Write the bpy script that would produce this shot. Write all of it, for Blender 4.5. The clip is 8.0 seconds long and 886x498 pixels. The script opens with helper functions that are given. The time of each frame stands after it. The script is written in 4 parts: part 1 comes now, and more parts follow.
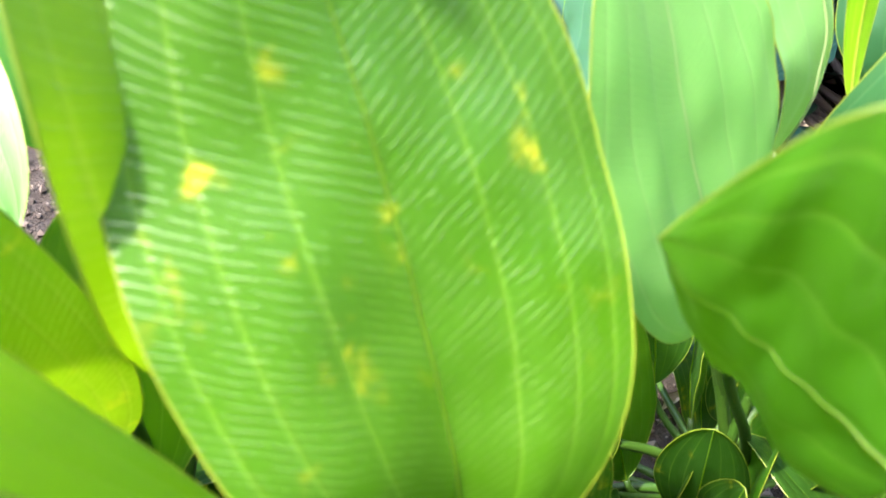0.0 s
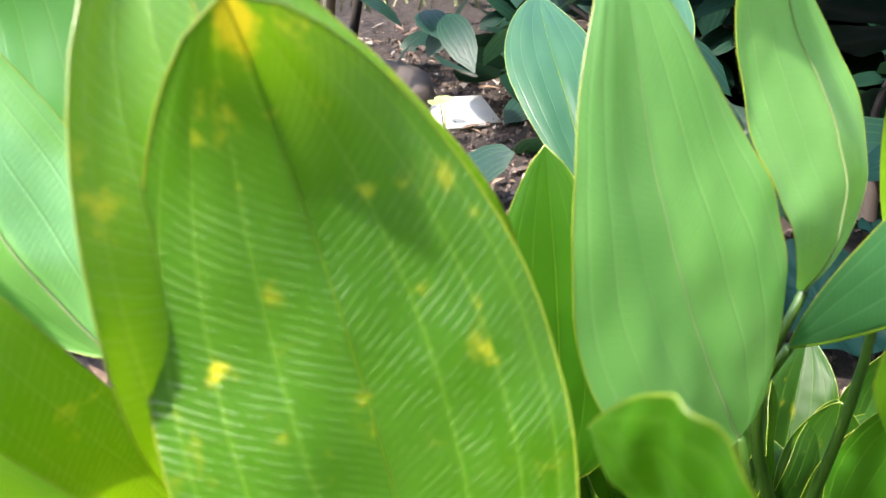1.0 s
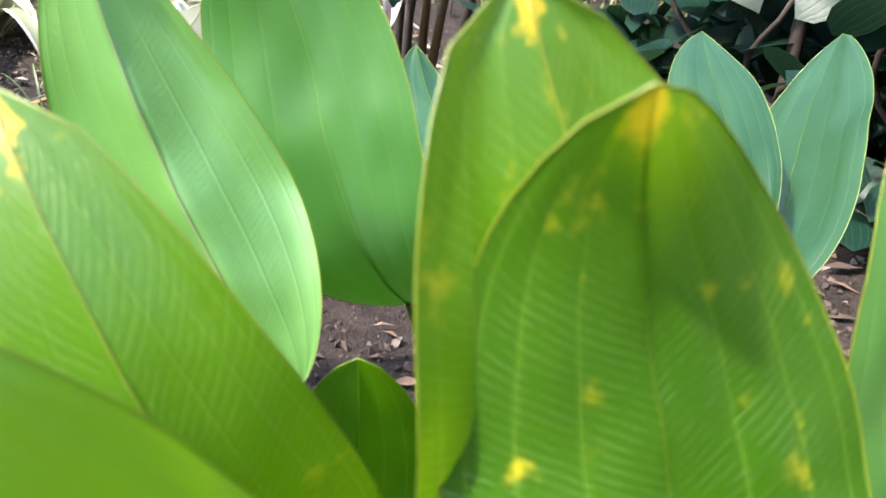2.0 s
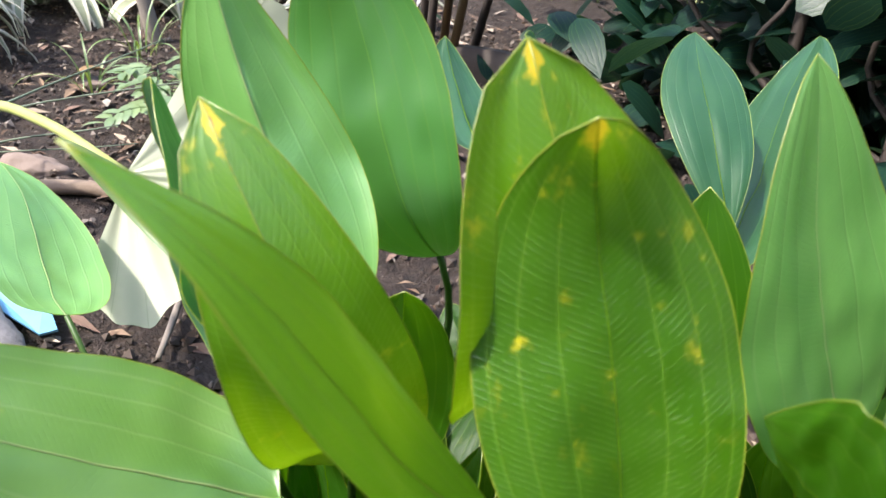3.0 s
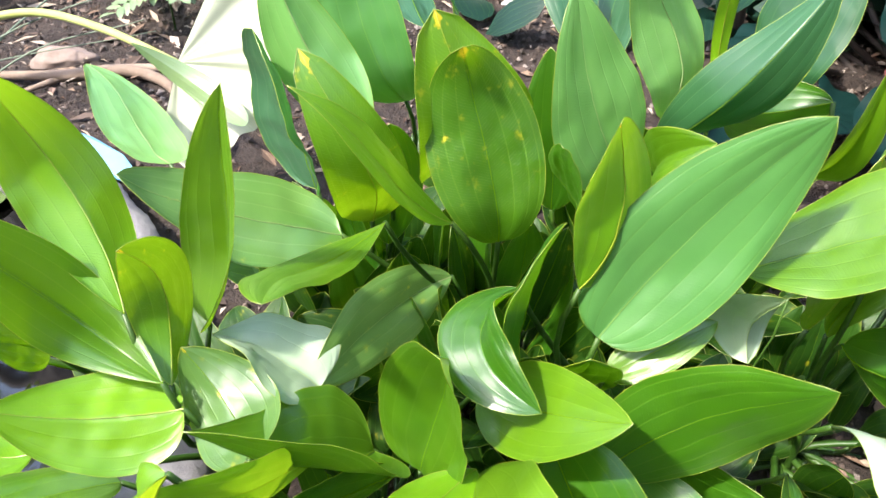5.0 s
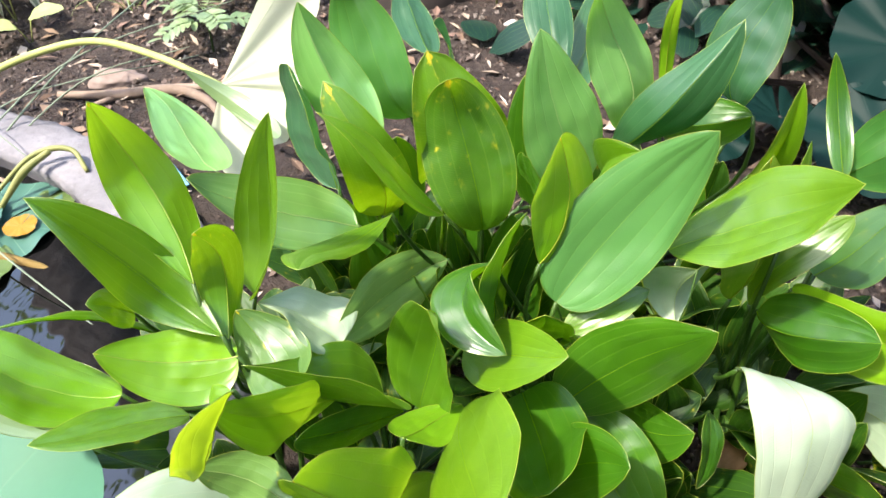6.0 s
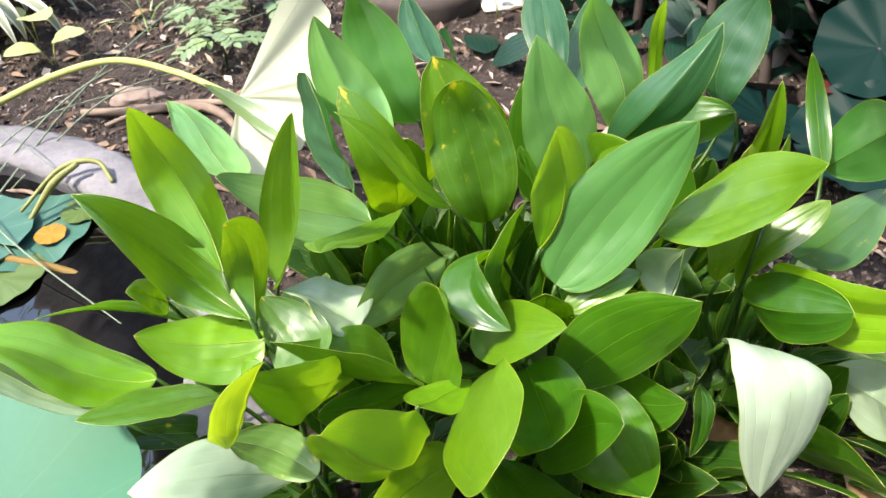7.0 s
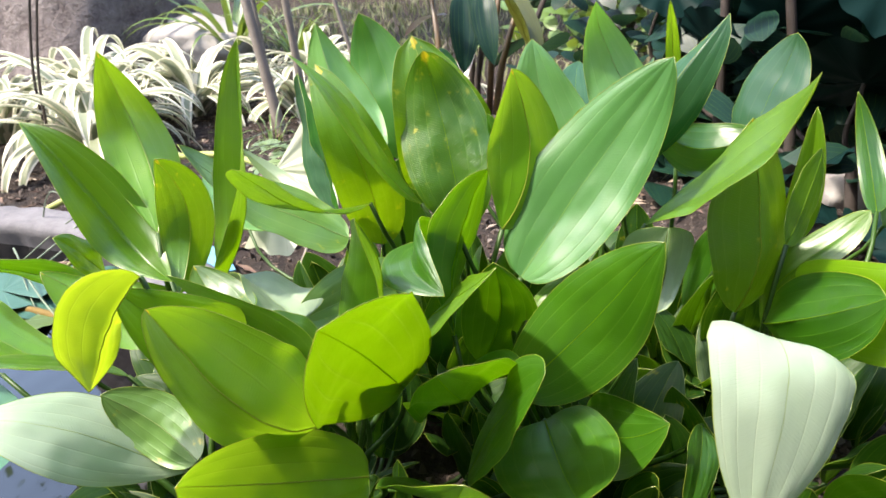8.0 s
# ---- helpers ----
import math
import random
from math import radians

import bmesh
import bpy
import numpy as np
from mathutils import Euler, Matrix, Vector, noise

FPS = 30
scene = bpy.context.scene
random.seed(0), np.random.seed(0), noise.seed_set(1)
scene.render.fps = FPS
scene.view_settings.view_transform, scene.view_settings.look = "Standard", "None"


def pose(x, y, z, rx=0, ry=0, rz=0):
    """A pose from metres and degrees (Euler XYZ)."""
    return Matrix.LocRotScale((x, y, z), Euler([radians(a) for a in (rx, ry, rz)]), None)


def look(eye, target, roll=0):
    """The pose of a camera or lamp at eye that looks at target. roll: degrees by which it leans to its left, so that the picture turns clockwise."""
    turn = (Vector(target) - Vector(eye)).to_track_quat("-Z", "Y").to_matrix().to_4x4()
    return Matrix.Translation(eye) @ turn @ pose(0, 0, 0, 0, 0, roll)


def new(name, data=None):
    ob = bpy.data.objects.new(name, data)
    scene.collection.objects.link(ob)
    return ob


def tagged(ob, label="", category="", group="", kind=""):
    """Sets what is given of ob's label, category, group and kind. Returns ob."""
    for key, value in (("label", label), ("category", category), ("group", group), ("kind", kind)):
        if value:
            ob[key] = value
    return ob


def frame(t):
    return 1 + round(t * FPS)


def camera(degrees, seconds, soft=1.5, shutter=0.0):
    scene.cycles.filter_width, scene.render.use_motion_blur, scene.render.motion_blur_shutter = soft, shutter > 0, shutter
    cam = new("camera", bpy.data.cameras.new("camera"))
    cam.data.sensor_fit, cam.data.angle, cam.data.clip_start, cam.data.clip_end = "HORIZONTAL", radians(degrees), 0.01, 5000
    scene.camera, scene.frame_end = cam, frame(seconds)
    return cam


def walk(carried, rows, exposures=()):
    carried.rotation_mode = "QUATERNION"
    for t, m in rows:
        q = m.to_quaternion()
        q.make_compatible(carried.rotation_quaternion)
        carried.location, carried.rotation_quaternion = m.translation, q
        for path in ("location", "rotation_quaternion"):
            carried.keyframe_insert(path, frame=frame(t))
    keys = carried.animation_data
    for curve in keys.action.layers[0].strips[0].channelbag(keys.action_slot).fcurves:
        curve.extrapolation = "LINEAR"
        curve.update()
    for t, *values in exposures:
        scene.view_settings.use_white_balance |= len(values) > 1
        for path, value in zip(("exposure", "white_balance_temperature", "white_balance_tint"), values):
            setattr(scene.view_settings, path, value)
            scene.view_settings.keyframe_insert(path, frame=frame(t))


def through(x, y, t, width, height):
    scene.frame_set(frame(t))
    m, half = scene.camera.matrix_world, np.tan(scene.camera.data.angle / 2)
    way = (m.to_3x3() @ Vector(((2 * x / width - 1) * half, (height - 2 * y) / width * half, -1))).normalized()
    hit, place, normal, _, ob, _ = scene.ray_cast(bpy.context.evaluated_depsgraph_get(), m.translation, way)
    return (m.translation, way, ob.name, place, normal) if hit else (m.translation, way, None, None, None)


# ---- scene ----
cam = camera(60.8, 8.0)
cam.data.dof.use_dof, cam.data.dof.focus_distance, cam.data.dof.aperture_fstop = True, 0.7, 19.0
PATH = [
    (0, (-0.035, -0.003, 0.413), (0.108, 1.667, -0.678), 1.9),
    (0.5, (-0.012, -0.014, 0.431), (-0.137, 1.729, -0.542), -1.3),
    (1, (-0.007, -0.018, 0.454), (-0.156, 1.731, -0.505), -0.9),
    (1.5, (-0.023, -0.015, 0.448), (-0.246, 1.736, -0.493), -0.5),
    (2, (-0.062, -0.005, 0.461), (-0.364, 1.731, -0.484), 2.6),
    (2.2, (-0.065, -0.017, 0.472), (-0.412, 1.709, -0.476), 3.0),
    (3.3, (-0.051, -0.125, 0.516), (-0.37, 1.538, -0.549), 3.6),
    (3.5, (-0.053, -0.156, 0.532), (-0.375, 1.479, -0.574), 3.1),
    (4, (-0.065, -0.216, 0.574), (-0.226, 1.349, -0.66), 3.1),
    (4.5, (-0.033, -0.31, 0.62), (-0.211, 1.164, -0.72), 2.1),
    (5, (-0.004, -0.356, 0.68), (-0.202, 1.089, -0.688), -0.8),
    (5.2, (0.011, -0.378, 0.692), (-0.178, 1.064, -0.68), 0.2),
    (6.3, (0.046, -0.509, 0.796), (-0.233, 0.94, -0.555), -3.8),
    (6.5, (0.048, -0.519, 0.798), (-0.228, 0.929, -0.553), -4.2),
    (7, (0.051, -0.549, 0.796), (-0.229, 0.928, -0.522), -4.1),
    (7.5, (0.121, -0.586, 0.72), (-0.275, 0.989, -0.447), -5.4),
    (7.7, (0.159, -0.596, 0.666), (-0.32, 1.033, -0.39), -4.9),
    (8, (0.2, -0.563, 0.526), (-0.436, 1.176, -0.231), -3.4),
]
EXPOSURES = [(0.0, 3.42, 6500, 10), (0.5, 3.06, 6500, 10), (1.0, 2.8, 6500, 10), (2.0, 2.45, 6500, 10), (3.5, 2.08, 6500, 10), (4.0, 2.28, 6500, 10), (4.5, 2.5, 6500, 10), (5.0, 2.55, 6500, 10), (6.5, 2.38, 6800, 10), (8.0, 2.22, 6800, 10)]
walk(cam, [(t, look(eye, target, roll)) for t, eye, target, roll in PATH], EXPOSURES)

# ---- world and light ----
SUN_ELEVATION, SUN_ROTATION = radians(58), radians(238)   # rotation: clockwise from +y
world = bpy.data.worlds.new("sky")
scene.world = world
world.use_nodes = True
wt = world.node_tree
sky = wt.nodes.new("ShaderNodeTexSky")
sky.sky_type, sky.sun_disc = "NISHITA", False
sky.sun_elevation, sky.sun_rotation = SUN_ELEVATION, SUN_ROTATION
sky.air_density, sky.dust_density = 1.0, 2.2
wt.links.new(sky.outputs[0], wt.nodes["Background"].inputs[0])
wt.nodes["Background"].inputs[1].default_value = 0.15
sun = new("sun", bpy.data.lights.new("sun", "SUN"))
sun.data.energy, sun.data.angle, sun.data.color = 2.1, radians(2.5), (1.0, 0.94, 0.84)
sun_way = Vector((math.sin(SUN_ROTATION) * math.cos(SUN_ELEVATION), math.cos(SUN_ROTATION) * math.cos(SUN_ELEVATION), math.sin(SUN_ELEVATION)))
sun.matrix_world = look(sun_way * 20, (0, 0, 0))


# ---- materials ----
class Nodes:
    """A small builder of node materials."""

    def __init__(self, name):
        self.mat = bpy.data.materials.new(name)
        self.mat.use_nodes = True
        self.tree = self.mat.node_tree
        self.bsdf = self.tree.nodes["Principled BSDF"]
        self.out = self.tree.nodes["Material Output"]

    def node(self, kind, **sockets):
        n = self.tree.nodes.new(kind)
        for key, value in sockets.items():
            self.put(n.inputs[key.replace("_", " ")], value)
        return n

    def put(self, socket, value):
        if isinstance(value, bpy.types.NodeSocket):
            self.tree.links.new(value, socket)
        else:
            socket.default_value = value

    def math(self, op, a, b=0.0, c=0.0):
        n = self.tree.nodes.new("ShaderNodeMath")
        n.operation = op
        for s, v in zip(n.inputs, (a, b, c)):
            self.put(s, v)
        return n.outputs[0]

    def step(self, x, lo, hi, a=0.0, b=1.0):
        n = self.tree.nodes.new("ShaderNodeMapRange")
        n.interpolation_type = "SMOOTHSTEP"
        for s, v in zip(n.inputs, (x, lo, hi, a, b)):
            self.put(s, v)
        return n.outputs[0]

    def mix(self, fac, a, b):
        n = self.tree.nodes.new("ShaderNodeMix")
        n.data_type = "RGBA"
        self.put(n.inputs[0], fac)
        self.put(n.inputs[6], a)
        self.put(n.inputs[7], b)
        return n.outputs[2]

    def noise(self, scale, detail=4.0, rough=0.6, at=None):
        n = self.node("ShaderNodeTexNoise", Scale=scale, Detail=detail, Roughness=rough)
        if at is not None:
            self.put(n.inputs["Vector"], at)
        return n.outputs[0]

    def bump(self, height, strength, distance):
        n = self.node("ShaderNodeBump", Strength=strength, Distance=distance, Height=height)
        self.tree.links.new(n.outputs[0], self.bsdf.inputs["Normal"])
        return n.outputs[0]


def rgb(r, g, b):
    return (r, g, b, 1.0)


def place_of(m):
    return m.node("ShaderNodeTexCoord").outputs["Object"]


def leaf_material(name, deep, light, through, yellow_tip=0.0, spots=0.0, rough=0.37, ladder=0.4, thin=0.26, wax=1.0, vein_colour=rgb(0.13, 0.26, 0.02)):
    """Smooth leaf with a midrib, arching side veins and fine cross veins. uv: x along the blade, y across it."""
    m = Nodes(name)
    uv = m.node("ShaderNodeSeparateXYZ", Vector=m.node("ShaderNodeTexCoord").outputs["UV"])
    u = uv.outputs[0]
    v = m.math("ABSOLUTE", m.math("MULTIPLY_ADD", uv.outputs[1], 2.0, -1.0))
    at = place_of(m)
    some = m.node("ShaderNodeObjectInfo").outputs["Random"]
    patch = m.noise(22.0, 3.0, 0.55, at)
    fine = m.noise(240.0, 3.0, 0.6, at)
    near = m.math("MULTIPLY", v, 1.6)
    for k in (0.36, 0.66, 0.88):
        near = m.math("MINIMUM", near, m.math("ABSOLUTE", m.math("SUBTRACT", v, k)))
    vein = m.step(near, 0.004, 0.022, 1.0, 0.0)
    wide = m.step(near, 0.0, 0.16, 1.0, 0.0)
    wob = m.noise(60.0, 2.0, 0.5, at)
    phase = m.math("ADD", m.math("MULTIPLY_ADD", u, 470.0, m.math("MULTIPLY", v, -60.0)), m.math("MULTIPLY", wob, 9.0))
    cross = m.step(m.math("SINE", phase), 0.55, 1.0)
    cross = m.math("MULTIPLY", cross, m.step(fine, 0.35, 0.6))
    hue = m.math("MULTIPLY_ADD", some, 0.55, m.math("MULTIPLY_ADD", patch, 0.9, -0.25))
    colour = m.mix(m.math("MINIMUM", m.math("MAXIMUM", hue, 0.0), 1.0), deep, light)
    colour = m.mix(m.math("MULTIPLY", vein, 0.10 + 0.22 * ladder), colour, vein_colour)
    colour = m.mix(m.math("MULTIPLY", cross, 0.11 * ladder * ladder), colour, rgb(0.26, 0.38, 0.07))
    glow = m.mix(m.math("MULTIPLY", vein, 0.2), through, rgb(0.42, 0.5, 0.05))
    glow = m.mix(m.math("MULTIPLY", cross, 0.12 * ladder * ladder), glow, rgb(0.5, 0.62, 0.1))
    edge = m.step(v, 0.975, 0.995)
    colour = m.mix(m.math("MULTIPLY", edge, 0.2), colour, rgb(0.30, 0.36, 0.05))
    if spots:
        dot = m.math("MULTIPLY", m.step(m.noise(70.0, 3.0, 0.6, at), 0.58, 0.76), m.step(m.noise(14.0, 1.0, 0.5, at), 0.46, 0.62))
        dot = m.math("MULTIPLY", dot, m.math("MULTIPLY", wide, spots))
        colour = m.mix(dot, colour, rgb(0.62, 0.54, 0.02))
        glow = m.mix(dot, glow, rgb(0.7, 0.55, 0.03))
    if yellow_tip:
        ragged = m.noise(130.0, 4.0, 0.65, at)
        reach = m.math("ADD", u, m.math("MULTIPLY_ADD", ragged, 0.10, m.math("MULTIPLY_ADD", v, -0.10, -0.04)))
        tip = m.step(reach, 1.0 - yellow_tip, 1.0 - 0.62 * yellow_tip)
        colour = m.mix(m.math("MULTIPLY", tip, 0.9), colour, rgb(0.72, 0.52, 0.010))
        glow = m.mix(tip, glow, rgb(0.85, 0.62, 0.02))
        brown = m.math("MULTIPLY", m.step(reach, 1.0 - 0.22 * yellow_tip, 1.0 - 0.10 * yellow_tip), m.step(ragged, 0.5, 0.6))
        colour = m.mix(brown, colour, rgb(0.30, 0.09, 0.02))
    m.put(m.bsdf.inputs["Base Color"], colour)
    m.put(m.bsdf.inputs["Roughness"], m.math("MULTIPLY_ADD", fine, 0.12, rough - 0.06))
    m.bsdf.inputs["Specular IOR Level"].default_value = wax
    m.bsdf.inputs["IOR"].default_value = 1.6
    m.bsdf.inputs["Coat Weight"].default_value = 0.14 * wax
    m.bsdf.inputs["Coat Roughness"].default_value = rough - 0.08
    height = m.math("ADD", m.math("MULTIPLY", vein, -0.35), m.math("MULTIPLY_ADD", cross, 0.42 * ladder, m.math("MULTIPLY", fine, 0.06)))
    height = m.math("ADD", height, m.math("MULTIPLY_ADD", wide, -0.30, m.math("MULTIPLY", m.noise(30.0, 2.0, 0.5, at), 2.2)))
    normal = m.bump(height, 0.4, 0.0007)
    lit = m.node("ShaderNodeBsdfTranslucent", Color=glow, Normal=normal)
    both = m.node("ShaderNodeMixShader", Fac=thin)
    m.tree.links.new(m.bsdf.outputs[0], both.inputs[1])
    m.tree.links.new(lit.outputs[0], both.inputs[2])
    m.tree.links.new(both.outputs[0], m.out.inputs[0])
    return m.mat


def plain_material(name, a, b, scale, rough=0.7, bump=0.3, distance=0.002, detail=6.0, metal=0.0, spec=0.4):
    """Two colours mixed by noise at two scales, with fine relief."""
    m = Nodes(name)
    at = place_of(m)
    big, small = m.noise(scale, detail, 0.6, at), m.noise(scale * 7.0, 4.0, 0.65, at)
    some = m.node("ShaderNodeObjectInfo").outputs["Random"]
    fac = m.math("ADD", m.math("MULTIPLY_ADD", big, 1.3, -0.3), m.math("MULTIPLY_ADD", small, 0.6, m.math("MULTIPLY_ADD", some, 0.3, -0.45)))
    m.put(m.bsdf.inputs["Base Color"], m.mix(m.math("MINIMUM", m.math("MAXIMUM", fac, 0.0), 1.0), a, b))
    m.put(m.bsdf.inputs["Roughness"], m.math("MULTIPLY_ADD", small, 0.25, rough - 0.12))
    m.bsdf.inputs["Specular IOR Level"].default_value = spec
    m.bsdf.inputs["Metallic"].default_value = metal
    m.bump(m.math("MULTIPLY_ADD", small, 0.5, big), bump, distance)
    return m.mat


def island_material(name, colours, rough=0.7):
    """Many small joined pieces, each with its own shade."""
    m = Nodes(name)
    ramp = m.node("ShaderNodeValToRGB", Fac=m.node("ShaderNodeNewGeometry").outputs["Random Per Island"])
    ramp.color_ramp.interpolation = "CONSTANT"
    for n, c in enumerate(colours):
        e = ramp.color_ramp.elements[n] if n < 2 else ramp.color_ramp.elements.new(n / len(colours))
        e.position, e.color = n / len(colours), c
    grain = m.noise(140.0, 4.0, 0.6, place_of(m))
    m.put(m.bsdf.inputs["Base Color"], m.mix(m.math("MULTIPLY", grain, 0.5), ramp.outputs[0], rgb(0.06, 0.045, 0.035)))
    m.bsdf.inputs["Roughness"].default_value = rough
    m.bump(grain, 0.4, 0.001)
    return m.mat


DEEP, LIGHT, THROUGH = rgb(0.030, 0.104, 0.001), rgb(0.098, 0.200, 0.002), rgb(0.26, 0.50, 0.002)
M_LEAF = leaf_material("leaf_green", DEEP, LIGHT, THROUGH, wax=0.7)
M_YTIP = leaf_material("leaf_yellow_tip", rgb(0.016, 0.080, 0.001), rgb(0.050, 0.145, 0.002), THROUGH, yellow_tip=0.085, spots=0.9, ladder=1.2, wax=0.8)
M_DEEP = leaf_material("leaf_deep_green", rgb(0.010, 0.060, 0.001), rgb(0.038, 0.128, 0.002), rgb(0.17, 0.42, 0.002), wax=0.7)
# Dull dark copy of the leaf green; paints in the shade inside the clump.
M_SHADED = leaf_material("leaf_shaded_dull", rgb(0.006, 0.032, 0.002), rgb(0.020, 0.066, 0.003), rgb(0.10, 0.26, 0.003), spots=0.5, rough=0.5, wax=0.25)
M_YEDGE = leaf_material("leaf_yellow_mottled_tip", rgb(0.040, 0.140, 0.001), rgb(0.100, 0.225, 0.003), rgb(0.29, 0.52, 0.003), yellow_tip=0.05, spots=1.0, ladder=1.2, wax=0.7)
M_YSPOT = leaf_material("leaf_yellow_mottled", rgb(0.0263, 0.09, 0.012), rgb(0.0675, 0.15, 0.027), THROUGH, yellow_tip=0.04, spots=0.9, rough=0.42, wax=0.8)
M_LIME = leaf_material("leaf_lime", rgb(0.082, 0.240, 0.002), rgb(0.180, 0.355, 0.004), rgb(0.31, 0.52, 0.012), yellow_tip=0.03, thin=0.36, wax=0.7)
# Yellower through-colour and more translucency than the lime leaf.
M_YELLOW = leaf_material("leaf_yellow_lime", rgb(0.072, 0.205, 0.002), rgb(0.175, 0.320, 0.004), rgb(0.42, 0.56, 0.015), yellow_tip=0.03, thin=0.44, wax=0.7)
# Leaf green with the bluish sky sheen painted into its base colour.
M_SHEEN_BLUE = leaf_material("leaf_sheen_blue", rgb(0.030, 0.132, 0.022), rgb(0.080, 0.225, 0.054), rgb(0.15, 0.42, 0.02), rough=0.38, ladder=0.15)
# Paler still: a whitish sky sheen is part of this base colour.
M_SHEEN = leaf_material("leaf_sheen_pale", rgb(0.085, 0.250, 0.045), rgb(0.195, 0.400, 0.110), rgb(0.22, 0.52, 0.04), rough=0.38, vein_colour=rgb(0.24, 0.43, 0.17))
M_TEAL = leaf_material("leaf_teal", rgb(0.012, 0.060, 0.020), rgb(0.034, 0.112, 0.038), rgb(0.06, 0.26, 0.03), rough=0.42, wax=0.5, vein_colour=rgb(0.06, 0.16, 0.08))
# Near-white base paints in the sun glare and sky sheen on some leaves.
M_LIT_PALE = leaf_material("leaf_lit_pale", rgb(0.25, 0.35, 0.21), rgb(0.41, 0.50, 0.37), rgb(0.33, 0.47, 0.19), rough=0.42, wax=0.7, vein_colour=rgb(0.50, 0.57, 0.40))
# Lighter base paints in sky sheen; the yellow mottling is the leaf's own.
M_SHEEN_MOTTLED = leaf_material("leaf_sheen_mottled", rgb(0.085, 0.215, 0.030), rgb(0.20, 0.35, 0.085), rgb(0.218, 0.328, 0.0624), spots=1.0, rough=0.4, vein_colour=rgb(0.30, 0.40, 0.20))
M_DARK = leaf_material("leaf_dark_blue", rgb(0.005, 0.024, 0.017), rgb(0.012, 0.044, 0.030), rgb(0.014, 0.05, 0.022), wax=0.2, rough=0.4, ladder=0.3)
M_PURPLE = leaf_material("leaf_purple", rgb(0.035, 0.022, 0.035), rgb(0.065, 0.045, 0.07), rgb(0.06, 0.02, 0.03), rough=0.35, ladder=0.3)
M_OLIVE = leaf_material("leaf_olive", rgb(0.07, 0.085, 0.008), rgb(0.14, 0.14, 0.015), rgb(0.2, 0.18, 0.01), ladder=0.3)
M_FERN = leaf_material("leaflet_grey_green", rgb(0.101, 0.172, 0.0702), rgb(0.218, 0.296, 0.133), rgb(0.195, 0.296, 0.0624), ladder=0.2)
M_HEART = leaf_material("leaf_pale_yellow", rgb(0.30, 0.36, 0.13), rgb(0.46, 0.50, 0.22), rgb(0.45, 0.5, 0.15), ladder=0.2)
M_GRASS = leaf_material("blade_green", rgb(0.08, 0.16, 0.03), rgb(0.17, 0.27, 0.05), rgb(0.25, 0.36, 0.04), ladder=0.0)
M_RIM = leaf_material("leaf_margin", rgb(0.13, 0.22, 0.008), rgb(0.30, 0.34, 0.02), rgb(0.5, 0.56, 0.03), ladder=0.0)
M_RIB = leaf_material("leaf_rib", rgb(0.075, 0.185, 0.012), rgb(0.13, 0.26, 0.025), rgb(0.35, 0.5, 0.02), ladder=0.0, thin=0.7, wax=0.3, rough=0.5)
M_RIB_PALE = leaf_material("leaf_rib_pale", rgb(0.30, 0.40, 0.20), rgb(0.40, 0.48, 0.28), rgb(0.4, 0.5, 0.2), ladder=0.0, thin=0.5, wax=0.3, rough=0.5)
M_RIB_GREY = leaf_material("leaf_rib_grey", rgb(0.12, 0.25, 0.07), rgb(0.20, 0.34, 0.12), rgb(0.3, 0.5, 0.1), ladder=0.0, thin=0.5, wax=0.3, rough=0.5)
M_STALK = plain_material("leaf_stalk", rgb(0.016, 0.050, 0.004), rgb(0.045, 0.095, 0.010), 30.0, 0.45, 0.2)
M_SOIL = plain_material("soil", rgb(0.006, 0.004, 0.0035), rgb(0.105, 0.072, 0.058), 34.0, 0.9, 1.0, 0.03, 14.0)
M_KERB = plain_material("old_concrete", rgb(0.078, 0.0741, 0.0819), rgb(0.234, 0.222, 0.238), 11.0, 0.85, 0.8, 0.006, 12.0)
M_BARK = plain_material("bark", rgb(0.078, 0.0585, 0.0546), rgb(0.406, 0.351, 0.335), 9.0, 0.9, 1.0, 0.05, 10.0)
M_ROOT = plain_material("root_bark", rgb(0.14, 0.0975, 0.0702), rgb(0.281, 0.211, 0.164), 18.0, 0.85, 0.6, 0.004)
M_CANE = plain_material("grey_cane", rgb(0.156, 0.129, 0.109), rgb(0.296, 0.257, 0.226), 25.0, 0.8, 0.5, 0.003)
M_STEM = plain_material("lotus_stalk", rgb(0.265, 0.296, 0.078), rgb(0.359, 0.374, 0.133), 35.0, 0.5, 0.2)
M_SEDGE = plain_material("sedge_grey", rgb(0.09, 0.12, 0.08), rgb(0.20, 0.24, 0.17), 30.0, 0.6, 0.2)
M_DRYSEDGE = plain_material("olive_sedge", rgb(0.13, 0.14, 0.035), rgb(0.26, 0.25, 0.09), 30.0, 0.6, 0.3)
M_STRAW = plain_material("dry_stalk", rgb(0.13, 0.08, 0.015), rgb(0.24, 0.16, 0.04), 25.0, 0.8, 0.3)
M_STONE = plain_material("pale_stone", rgb(0.265, 0.242, 0.226), rgb(0.429, 0.398, 0.374), 12.0, 0.85, 0.5, 0.006)
M_PINK = plain_material("pinkish_stone", rgb(0.156, 0.113, 0.0936), rgb(0.296, 0.234, 0.203), 16.0, 0.9, 0.5, 0.004)
M_BROWN = plain_material("dark_pot", rgb(0.022, 0.016, 0.014), rgb(0.085, 0.065, 0.055), 12.0, 0.75, 0.3)
M_PAPER = plain_material("white_board", rgb(0.66, 0.64, 0.60), rgb(0.78, 0.76, 0.73), 20.0, 0.8, 0.1)
M_RED = leaf_material("leaf_red", rgb(0.09, 0.012, 0.014), rgb(0.15, 0.03, 0.03), rgb(0.12, 0.015, 0.015), ladder=0.2)
